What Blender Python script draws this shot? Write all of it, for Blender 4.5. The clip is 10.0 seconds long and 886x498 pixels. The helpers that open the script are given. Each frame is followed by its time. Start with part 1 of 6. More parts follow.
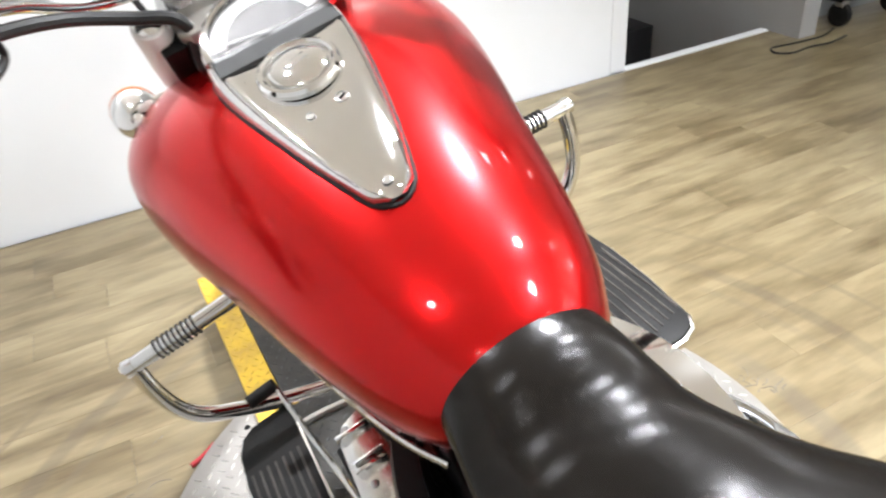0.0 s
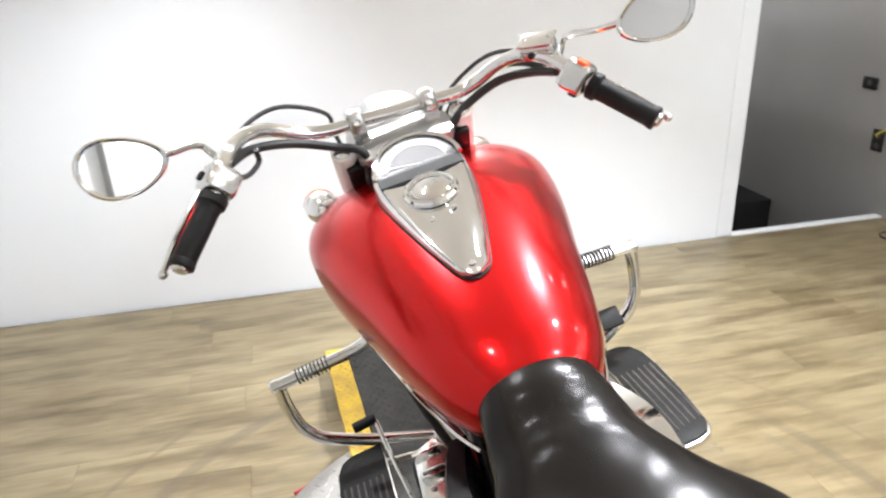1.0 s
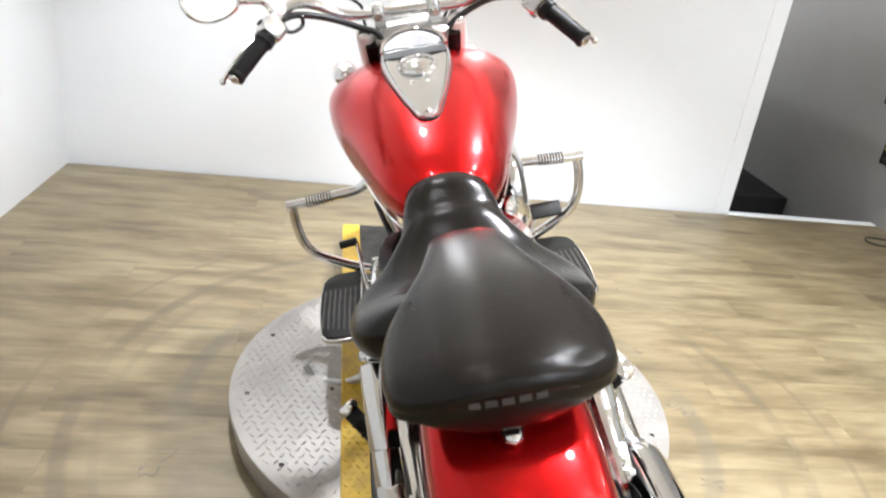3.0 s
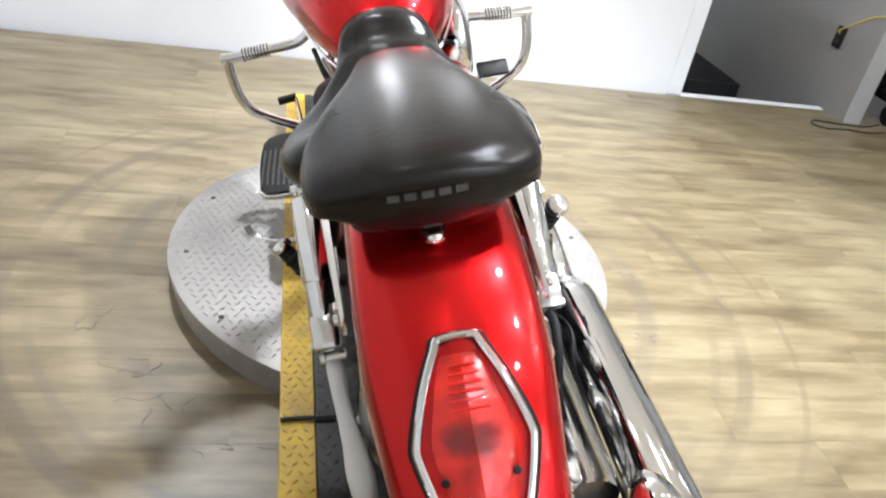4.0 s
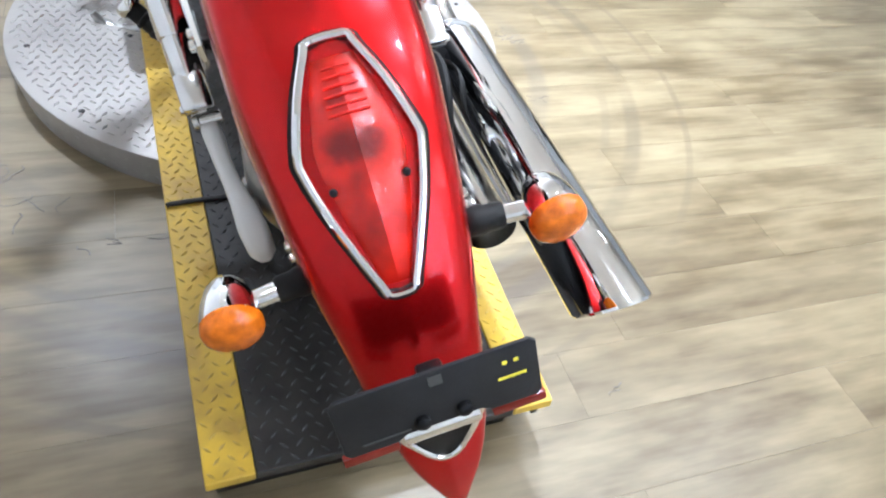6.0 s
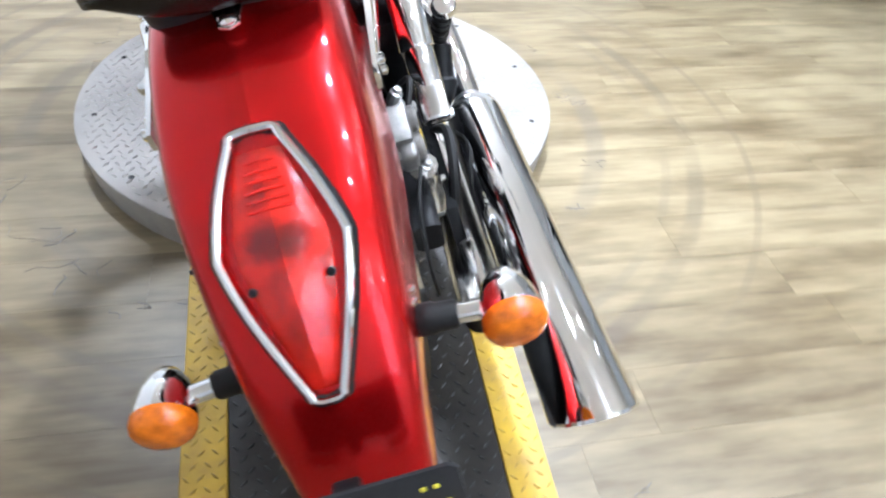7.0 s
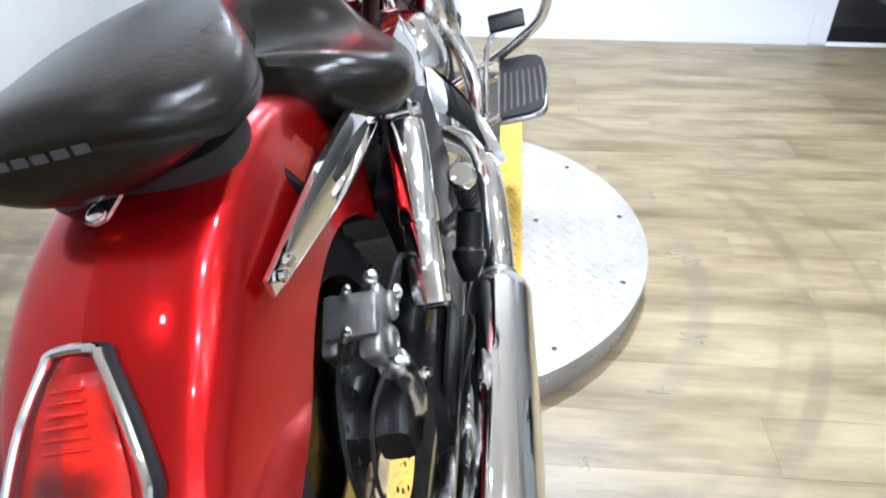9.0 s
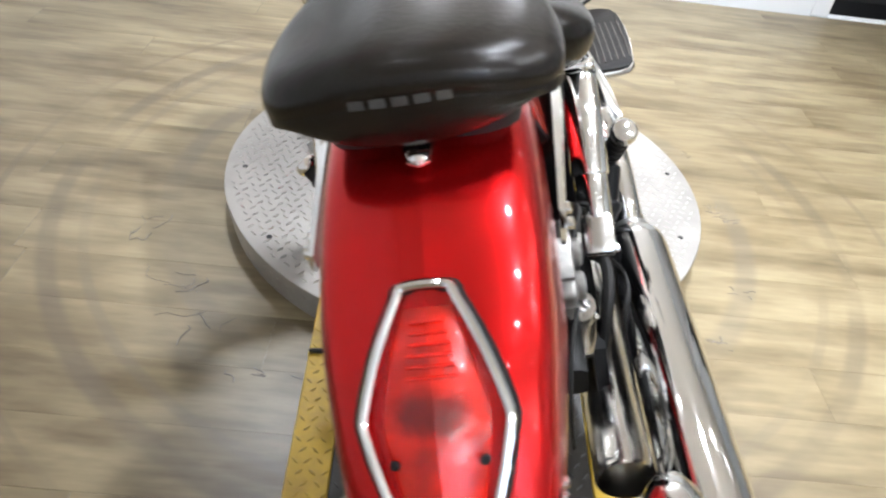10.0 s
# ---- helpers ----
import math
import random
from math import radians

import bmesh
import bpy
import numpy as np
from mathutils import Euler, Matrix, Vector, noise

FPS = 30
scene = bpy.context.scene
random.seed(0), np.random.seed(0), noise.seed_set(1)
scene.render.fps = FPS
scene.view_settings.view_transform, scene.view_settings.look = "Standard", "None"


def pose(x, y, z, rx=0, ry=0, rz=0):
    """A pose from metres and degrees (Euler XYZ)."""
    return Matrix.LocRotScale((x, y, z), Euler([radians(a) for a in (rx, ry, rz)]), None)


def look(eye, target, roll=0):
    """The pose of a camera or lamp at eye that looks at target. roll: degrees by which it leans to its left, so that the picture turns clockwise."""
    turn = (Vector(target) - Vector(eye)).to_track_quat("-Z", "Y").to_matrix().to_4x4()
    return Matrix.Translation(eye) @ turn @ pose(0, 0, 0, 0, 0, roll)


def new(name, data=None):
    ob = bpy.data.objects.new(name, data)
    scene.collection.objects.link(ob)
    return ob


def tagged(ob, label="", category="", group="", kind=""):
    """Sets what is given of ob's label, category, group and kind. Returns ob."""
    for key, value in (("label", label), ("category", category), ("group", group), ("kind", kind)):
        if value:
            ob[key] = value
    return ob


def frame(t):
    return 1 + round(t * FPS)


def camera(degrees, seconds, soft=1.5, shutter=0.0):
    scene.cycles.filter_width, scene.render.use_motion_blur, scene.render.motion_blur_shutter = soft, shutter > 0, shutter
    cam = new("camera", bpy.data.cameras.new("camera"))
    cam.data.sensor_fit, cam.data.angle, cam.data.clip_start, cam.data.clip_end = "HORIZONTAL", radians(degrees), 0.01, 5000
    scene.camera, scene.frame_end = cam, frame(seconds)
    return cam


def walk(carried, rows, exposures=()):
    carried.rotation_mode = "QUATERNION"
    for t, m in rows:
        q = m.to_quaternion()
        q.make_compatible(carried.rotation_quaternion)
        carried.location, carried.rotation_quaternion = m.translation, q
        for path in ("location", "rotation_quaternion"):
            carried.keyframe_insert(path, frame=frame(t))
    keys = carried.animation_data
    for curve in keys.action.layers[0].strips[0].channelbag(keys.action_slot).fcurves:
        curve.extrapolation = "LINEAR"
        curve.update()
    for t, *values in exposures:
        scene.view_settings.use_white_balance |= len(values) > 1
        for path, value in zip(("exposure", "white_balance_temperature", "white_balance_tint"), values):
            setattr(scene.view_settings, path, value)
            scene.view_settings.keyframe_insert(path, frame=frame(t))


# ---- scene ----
cam = camera(64.0, 10.0, soft=2.1, shutter=0.25)
PATH = [
    (0, (-0.098, 0.11, 1.276), (0.557, 1.641, 0.168), -5.9),
    (0.5, (-0.17, -0.061, 1.308), (0.346, 1.63, 0.373), -5.7),
    (1, (-0.169, -0.273, 1.383), (0.25, 1.533, 0.634), -1.8),
    (1.5, (-0.079, -0.461, 1.382), (0.118, 1.41, 0.705), 4.9),
    (2, (-0.06, -0.622, 1.39), (0.117, 1.276, 0.784), 3.3),
    (2.5, (-0.074, -0.796, 1.365), (0.172, 1.058, 0.657), 6.1),
    (3, (-0.05, -0.867, 1.335), (0.209, 0.934, 0.505), 7.3),
    (3.2, (-0.03, -0.879, 1.312), (0.27, 0.885, 0.419), 7.4),
    (4.3, (0.004, -0.915, 1.202), (0.429, 0.679, 0.072), 10.7),
    (4.5, (0.003, -0.919, 1.188), (0.464, 0.618, -0.006), 10.8),
    (5, (0.012, -0.936, 1.149), (0.543, 0.46, -0.181), 11.7),
    (5.5, (0.02, -0.953, 1.12), (0.629, 0.338, -0.281), 12.9),
    (5.7, (0.026, -0.955, 1.107), (0.661, 0.29, -0.32), 13.4),
    (6.8, (0.103, -0.924, 1.116), (0.623, 0.475, -0.216), 5.3),
    (7, (0.217, -0.915, 1.124), (0.58, 0.518, -0.223), 5.3),
    (7.5, (0.438, -0.852, 1.091), (0.423, 0.667, -0.21), 3.2),
    (8, (0.475, -0.809, 1.11), (0.385, 0.715, -0.182), 0.1),
    (8.5, (0.495, -0.765, 1.124), (0.447, 0.823, -0.091), 1.2),
    (9, (0.49, -0.728, 1.135), (0.381, 0.913, -0.003), 0.3),
    (9.5, (0.397, -0.757, 1.125), (0.338, 0.828, -0.092), 6.3),
    (10, (0.158, -0.779, 1.151), (0.239, 0.772, -0.109), 7.6),
]
EXPOSURE = 0.93
TINTS = [(0, EXPOSURE - 0.03, 6500, 14), (1.5, EXPOSURE, 6500, 14), (3.2, EXPOSURE, 6450, 14), (4.5, EXPOSURE + 0.17, 6000, 14), (5.5, EXPOSURE + 0.26, 5700, 14), (7, EXPOSURE + 0.18, 5650, 14),
         (8, EXPOSURE + 0.08, 5650, 14), (9, EXPOSURE - 0.03, 5700, 14), (10, EXPOSURE - 0.03, 6250, 14)]
walk(cam, [(t, look(eye, target, roll)) for t, eye, target, roll in PATH], TINTS)

# ---------- light ----------
CEIL = 2.75
world = bpy.data.worlds.new("world")
scene.world = world
world.use_nodes = True
world.node_tree.nodes["Background"].inputs[0].default_value = (0.9, 0.95, 1.0, 1)
world.node_tree.nodes["Background"].inputs[1].default_value = 0.03
# recessed spots, some from paint highlights, others added as fill: x, y, watts, cone
SPOTS = [(-0.62, 0.42, 7.0, 64), (-0.55, -0.75, 3.0, 84), (0.85, 1.36, 310.0, 81), (0.80, 0.0, 50.0, 66), (0.92, 0.66, 55.0, 84), (3.5, 1.0, 14.0, 100),
         (3.4, 2.1, 9.0, 100), (-0.50, 1.80, 165.0, 83), (1.10, -0.70, 47.0, 84), (1.10, -1.45, 39.0, 86), (1.0, -2.25, 12.0, 90), (2.6, -2.0, 36.0, 80), (2.1, 1.70, 38.0, 88), (2.0, 0.6, 25.0, 96)]
# unseen globes added to brighten the ceiling mirrored in chrome: x, y, watts
FILL_GLOBES = [(2.2, -0.7, 18.0), (2.7, 0.3, 10.0), (1.7, -3.5, 15.0), (3.3, -3.2, 18.0), (-0.4, 4.6, 22.0), (1.0, 4.6, 22.0)]
DROP = 0.36


def lamp_color(x):
    return (0.86, 0.95, 1.0) if x > 1.5 else (0.91, 0.965, 1.0)


def downlight(loc, watts, cone):
    d = bpy.data.lights.new("spot_lamp", "SPOT")
    d.energy, d.color, d.shadow_soft_size = watts, lamp_color(loc[0]), 0.055
    d.spot_size, d.spot_blend = radians(cone), 0.7
    new("spot_lamp", d).location = loc


for lx, ly, w, cone in SPOTS:
    downlight((lx, ly, CEIL - 0.03), w, cone)
for lx, ly, w in FILL_GLOBES:
    d = bpy.data.lights.new("fill_globe_light", "POINT")
    d.energy, d.color, d.shadow_soft_size = w, lamp_color(lx), 0.05
    new("fill_globe_light", d).location = (lx, ly, CEIL - DROP)

# ---------- materials ----------


def mat(name, color=(0.5, 0.5, 0.5), rough=0.5, metal=0.0, coat=0.0, var=0.0, scale=8.0, bump=0.0, bscale=60.0, rvar=0.0, spec=0.5,
        trans=0.0, ior=1.45, emit=None, stretch=(1, 1, 1), color2=None, obvar=0.0):
    m = bpy.data.materials.new(name)
    m.use_nodes = True
    nt = m.node_tree
    b = nt.nodes["Principled BSDF"]
    b.inputs["Base Color"].default_value = (*color, 1)
    b.inputs["Roughness"].default_value = rough
    b.inputs["Metallic"].default_value = metal
    b.inputs["Coat Weight"].default_value = coat
    b.inputs["Coat Roughness"].default_value = 0.04
    b.inputs["Specular IOR Level"].default_value = spec
    b.inputs["Transmission Weight"].default_value = trans
    b.inputs["IOR"].default_value = ior
    if emit:
        b.inputs["Emission Color"].default_value = (*emit[:3], 1)
        b.inputs["Emission Strength"].default_value = emit[3]
    L = nt.links.new
    tc = nt.nodes.new("ShaderNodeTexCoord")
    mp = nt.nodes.new("ShaderNodeMapping")
    mp.inputs["Scale"].default_value = stretch
    L(tc.outputs["Object"], mp.inputs["Vector"])
    if var or rvar:
        n = nt.nodes.new("ShaderNodeTexNoise")
        n.inputs["Scale"].default_value = scale
        n.inputs["Detail"].default_value = 6
        L(mp.outputs[0], n.inputs["Vector"])
        if var:
            mix = nt.nodes.new("ShaderNodeMix")
            mix.data_type = "RGBA"
            c2 = color2 or tuple(max(0.0, c * (1 - var)) for c in color)
            c1 = color if color2 else tuple(min(1.0, c * (1 + var * 0.6)) for c in color)
            mix.inputs[6].default_value, mix.inputs[7].default_value = (*c1, 1), (*c2, 1)
            ramp = nt.nodes.new("ShaderNodeMapRange")
            ramp.inputs[1].default_value, ramp.inputs[2].default_value = 0.3, 0.7
            L(n.outputs["Fac"], ramp.inputs[0])
            L(ramp.outputs[0], mix.inputs[0])
            L(mix.outputs[2], b.inputs["Base Color"])
        if rvar:
            mr = nt.nodes.new("ShaderNodeMapRange")
            mr.inputs[1].default_value, mr.inputs[2].default_value = 0.25, 0.75
            mr.inputs[3].default_value, mr.inputs[4].default_value = max(0.02, rough - rvar), min(1.0, rough + rvar)
            L(n.outputs["Fac"], mr.inputs[0])
            L(mr.outputs[0], b.inputs["Roughness"])
    if bump:
        n2 = nt.nodes.new("ShaderNodeTexNoise")
        n2.inputs["Scale"].default_value = bscale
        n2.inputs["Detail"].default_value = 5
        L(mp.outputs[0], n2.inputs["Vector"])
        bp = nt.nodes.new("ShaderNodeBump")
        bp.inputs["Strength"].default_value = bump
        bp.inputs["Distance"].default_value = 0.002
        L(n2.outputs["Fac"], bp.inputs["Height"])
        L(bp.outputs[0], b.inputs["Normal"])
    return m


M_WALL = mat("white_paint", (0.83, 0.85, 0.865), 0.55, var=0.04, scale=1.3, bump=0.15, bscale=140)
# Grey of pillar and corner floor; on the white stair wall it paints shade.
M_GREYSHADE = mat("grey_and_shade_paint", (0.34, 0.336, 0.328), 0.6, var=0.06, scale=1.5, bump=0.15, bscale=140)
M_CEIL = mat("ceiling_paint", (0.90, 0.86, 0.79), 0.8, var=0.03, scale=2)
# Brown of the panel; on steps and landing it paints the stairwell's darkness.
M_DARKROOM = mat("brown_panel_and_stair_dark", (0.10, 0.075, 0.055), 0.5, var=0.3, scale=4, stretch=(6, 6, 1))
M_BLACKBOX = mat("black_laminate", (0.012, 0.012, 0.013), 0.5, var=0.2, scale=5)
M_RED = mat("candy_red_paint", (0.55, 0.0055, 0.0060), 0.25, 0.86, coat=0.45, var=0.05, scale=3, spec=0.25)
M_CHROME = mat("chrome", (0.83, 0.83, 0.82), 0.06, 1.0, rvar=0.03, scale=12)
M_CHROME2 = mat("worn_chrome", (0.70, 0.69, 0.67), 0.18, 1.0, rvar=0.08, scale=25)
M_ALU = mat("cast_aluminium", (0.44, 0.43, 0.41), 0.38, 0.9, var=0.2, scale=30, bump=0.3, bscale=180, rvar=0.1)
M_LEATHER = mat("black_leather", (0.0085, 0.0068, 0.0054), 0.22, var=0.2, scale=9, bump=0.14, bscale=160, rvar=0.02, spec=0.33, color2=(0.0070, 0.0058, 0.0048))
# Lighter, browner leather that carries the cushion's tan sheen in its colour.
M_LEATHERSHEEN = mat("worn_leather_with_sheen", (0.0120, 0.0090, 0.0066), 0.25, var=0.3, scale=7, bump=0.20, bscale=140, rvar=0.03, spec=0.40, color2=(0.0085, 0.0068, 0.0054))
M_RUBBER = mat("black_rubber", (0.011, 0.0105, 0.010), 0.55, spec=0.22, var=0.3, scale=20, bump=0.3, bscale=120)
M_TYRE = mat("tyre_rubber", (0.008, 0.008, 0.008), 0.7, spec=0.14, var=0.4, scale=14, bump=0.4, bscale=90)
M_BLACK = mat("black_painted_metal", (0.007, 0.007, 0.0075), 0.35, spec=0.2, var=0.3, scale=16, rvar=0.1)
M_DARKCHROME = mat("dark_chrome", (0.16, 0.155, 0.15), 0.10, 1.0, rvar=0.04, scale=14)
M_BPLASTIC = mat("black_plastic", (0.018, 0.018, 0.019), 0.5, spec=0.3, var=0.25, scale=20, bump=0.15, bscale=200)
M_AMBER = mat("amber_lens", (0.88, 0.19, 0.006), 0.12, trans=0.2, ior=1.49, var=0.45, scale=70, bump=0.5, bscale=120)
M_REDLENS = mat("red_lens", (0.60, 0.010, 0.004), 0.20, coat=0.6, var=0.6, scale=26, bump=0.7, bscale=55)
M_REFLECT = mat("red_reflector", (0.17, 0.016, 0.009), 0.2, var=0.2, scale=60)
M_CLEAR = mat("clear_glass", (0.98, 0.96, 0.96), 0.02, trans=1.0, ior=1.17)
M_LENSCLEAR = mat("clear_lens", (0.99, 0.93, 0.93), 0.02, trans=1.0, ior=1.20)
M_MIRROR = mat("mirror_glass", (0.9, 0.9, 0.9), 0.015, 1.0)
M_DIAL = mat("dial_face", (0.07, 0.07, 0.068), 0.45, 0.0, var=0.1, scale=30)
M_DIALGREY = mat("dial_grey", (0.045, 0.045, 0.044), 0.55, spec=0.2, var=0.1, scale=30)
M_DIALW = mat("dial_white", (0.24, 0.24, 0.235), 0.4)
M_ORANGE = mat("orange_switch", (0.85, 0.10, 0.02), 0.4)
M_TREADALU = mat("tread_aluminium", (0.35, 0.33, 0.305), 0.48, 0.35, var=0.22, scale=5, bump=0.2, bscale=200, rvar=0.12)
M_FORK = mat("satin_fork_cover", (0.72, 0.70, 0.66), 0.34, 0.0, rvar=0.08, scale=20)
M_LUG = mat("worn_aluminium_lug", (0.46, 0.44, 0.41), 0.44, 0.4, var=0.2, scale=8)
M_YLUG = mat("worn_yellow_lug", (0.60, 0.40, 0.04), 0.38, var=0.4, scale=9, color2=(0.36, 0.24, 0.05))
M_BLUG = mat("worn_black_lug", (0.05, 0.05, 0.05), 0.36, 0.25, var=0.4, scale=9)
M_YELLOW = mat("yellow_safety_paint", (0.72, 0.47, 0.035), 0.45, var=0.3, scale=14, bump=0.25, bscale=120, color2=(0.42, 0.27, 0.05))
M_BLACKTREAD = mat("black_tread_plate", (0.032, 0.029, 0.025), 0.46, 0.1, var=0.4, scale=18, bump=0.25, bscale=120, rvar=0.1)
M_CASTDARK = mat("dark_cast_alloy", (0.27, 0.262, 0.25), 0.40, 0.9, var=0.35, scale=30, bump=0.3, bscale=160, rvar=0.12)
M_STEEL = mat("bare_steel", (0.5, 0.5, 0.49), 0.3, 1.0, var=0.2, scale=30)
M_STAIN = mat("dark_scuff", (0.17, 0.15, 0.125), 0.6, var=0.3, scale=60)
M_PADRIB = mat("worn_pad_rib", (0.07, 0.062, 0.055), 0.4, var=0.6, scale=30)
M_LETTER = mat("silver_print", (0.062, 0.062, 0.060), 0.4)
M_LABELY = mat("yellow_print", (0.75, 0.65, 0.05), 0.5)
M_PINK = mat("red_strap", (0.5, 0.03, 0.04), 0.6, var=0.2, scale=40)
M_CABLE = mat("black_cable", (0.014, 0.014, 0.014), 0.4, var=0.2, scale=40)
M_LAMPGLOW = mat("lamp_lens", (0.9, 0.9, 0.9), 0.4, emit=(1.0, 0.985, 0.965, 30.0))
M_SKY = mat("daylight", (0.6, 0.75, 0.95), 0.9, emit=(0.75, 0.87, 1.0, 1.6))


def plank_material():
    m = mat("oak_plank", (0.5, 0.42, 0.3), 0.42)
    nt, L = m.node_tree, m.node_tree.links.new
    b = nt.nodes["Principled BSDF"]
    geo = nt.nodes.new("ShaderNodeNewGeometry")
    oi = nt.nodes.new("ShaderNodeObjectInfo")
    # one offset per plank
    off = nt.nodes.new("ShaderNodeCombineXYZ")
    mul = nt.nodes.new("ShaderNodeMath")
    mul.operation = "MULTIPLY"
    mul.inputs[1].default_value = 37.0
    L(oi.outputs["Random"], mul.inputs[0])
    for i in range(3):
        L(mul.outputs[0], off.inputs[i])
    add = nt.nodes.new("ShaderNodeVectorMath")
    L(geo.outputs["Position"], add.inputs[0])
    L(off.outputs[0], add.inputs[1])

    def noise_at(scale, stretch, detail=6, vec=None):
        mp = nt.nodes.new("ShaderNodeMapping")
        mp.inputs["Scale"].default_value = stretch
        L(vec or add.outputs[0], mp.inputs["Vector"])
        n = nt.nodes.new("ShaderNodeTexNoise")
        n.inputs["Scale"].default_value = scale
        n.inputs["Detail"].default_value = detail
        L(mp.outputs[0], n.inputs["Vector"])
        return n.outputs["Fac"]

    def mixer(fac, a, c, lo=0.3, hi=0.7):
        r = nt.nodes.new("ShaderNodeMapRange")
        r.inputs[1].default_value, r.inputs[2].default_value = lo, hi
        L(fac, r.inputs[0])
        x = nt.nodes.new("ShaderNodeMix")
        x.data_type = "RGBA"
        L(r.outputs[0], x.inputs[0])
        for s, v in ((6, a), (7, c)):
            if isinstance(v, tuple):
                x.inputs[s].default_value = (*v, 1)
            else:
                L(v, x.inputs[s])
        return x.outputs[2]

    broad = noise_at(1.5, (1.0, 5.5, 1.0), 5)
    patch = noise_at(1.1, (1.0, 2.4, 1.0), 4, geo.outputs["Position"])
    figure = noise_at(4.2, (1.0, 3.4, 1.0), 7)
    grain = noise_at(6.0, (1.0, 12.0, 1.0), 8)
    c0 = mixer(patch, (0.280, 0.225, 0.129), (0.148, 0.107, 0.050), 0.34, 0.64)
    c1 = mixer(broad, c0, (0.081, 0.053, 0.021), 0.48, 0.68)
    c2 = mixer(figure, (0.321, 0.261, 0.154), (0.079, 0.053, 0.023), 0.38, 0.62)
    c3 = mixer(grain, (0.282, 0.228, 0.132), (0.075, 0.051, 0.023))

    def blend(fac, a, c):
        x = nt.nodes.new("ShaderNodeMix")
        x.data_type = "RGBA"
        x.inputs[0].default_value = fac
        L(a, x.inputs[6])
        L(c, x.inputs[7])
        return x

    x = blend(0.18, blend(0.42, c1, c2).outputs[2], c3)
    tone = nt.nodes.new("ShaderNodeHueSaturation")
    val = nt.nodes.new("ShaderNodeMapRange")
    val.inputs[3].default_value, val.inputs[4].default_value = 0.93, 1.03
    L(oi.outputs["Random"], val.inputs[0])
    L(val.outputs[0], tone.inputs["Value"])
    L(x.outputs[2], tone.inputs["Color"])
    # worn ring where the turning platform's wheels roll, round the turntable's centre
    sub = nt.nodes.new("ShaderNodeVectorMath")
    sub.operation = "SUBTRACT"
    sub.inputs[1].default_value = (DISC[0], DISC[1], 0)
    L(geo.outputs["Position"], sub.inputs[0])
    ln = nt.nodes.new("ShaderNodeVectorMath")
    ln.operation = "LENGTH"
    L(sub.outputs[0], ln.inputs[0])

    def band(r0, half):
        d = nt.nodes.new("ShaderNodeMath")
        d.operation = "SUBTRACT"
        d.inputs[1].default_value = r0
        L(ln.outputs["Value"], d.inputs[0])
        a = nt.nodes.new("ShaderNodeMath")
        a.operation = "ABSOLUTE"
        L(d.outputs[0], a.inputs[0])
        r = nt.nodes.new("ShaderNodeMapRange")
        r.interpolation_type = "SMOOTHSTEP"
        r.inputs[1].default_value, r.inputs[2].default_value = half, half * 0.35
        L(a.outputs[0], r.inputs[0])
        return r.outputs[0]

    def times(a, c):
        k = nt.nodes.new("ShaderNodeMath")
        k.operation = "MULTIPLY"
        for i, v in ((0, a), (1, c)):
            if isinstance(v, float):
                k.inputs[i].default_value = v
            else:
                L(v, k.inputs[i])
        return k.outputs[0]

    smudge = nt.nodes.new("ShaderNodeTexNoise")
    smudge.inputs["Scale"].default_value = 2.2
    smudge.inputs["Detail"].default_value = 5
    L(geo.outputs["Position"], smudge.inputs["Vector"])
    sm = nt.nodes.new("ShaderNodeMapRange")
    sm.inputs[1].default_value, sm.inputs[2].default_value = 0.34, 0.58
    L(smudge.outputs["Fac"], sm.inputs[0])
    cur = tone.outputs[0]
    for r0, half, k, col in ((1.065, 0.032, 0.60, (0.092, 0.070, 0.046)), (0.985, 0.018, 0.40, (0.12, 0.096, 0.066)), (0.79, 0.040, 0.42, (0.115, 0.096, 0.074)), (1.225, 0.014, 0.50, (0.12, 0.09, 0.055))):
        f = times(times(band(r0, half), sm.outputs[0]), k)
        y = nt.nodes.new("ShaderNodeMix")
        y.data_type = "RGBA"
        L(f, y.inputs[0])
        L(cur, y.inputs[6])
        y.inputs[7].default_value = (*col, 1)
        cur = y.outputs[2]
    L(cur, b.inputs["Base Color"])
    bp = nt.nodes.new("ShaderNodeBump")
    bp.inputs["Strength"].default_value = 0.12
    bp.inputs["Distance"].default_value = 0.001
    L(grain, bp.inputs["Height"])
    L(bp.outputs[0], b.inputs["Normal"])
    rr = nt.nodes.new("ShaderNodeMapRange")
    rr.inputs[3].default_value, rr.inputs[4].default_value = 0.30, 0.48
    L(grain, rr.inputs[0])
    L(rr.outputs[0], b.inputs["Roughness"])
    b.inputs["Coat Weight"].default_value = 0.28
    b.inputs["Coat Roughness"].default_value = 0.30
    return m


DISC = (0.281, 0.889)
DISC_R, DISC_Z, PLAT_Z = 0.646, 0.085, 0.105
M_PLANK = plank_material()

# ---------- mesh helpers ----------


def part(name, bm, material, parent=None, label="", smooth=True, angle=35):
    me = bpy.data.meshes.new(name)
    bmesh.ops.recalc_face_normals(bm, faces=bm.faces[:])
    bm.to_mesh(me)
    bm.free()
    me.materials.append(material)
    if smooth:
        me.shade_smooth()
        me.set_sharp_from_angle(angle=radians(angle))
    ob = new(name, me)
    if parent is not None:
        ob.parent = parent
    if label:
        ob["label"] = label
    return ob


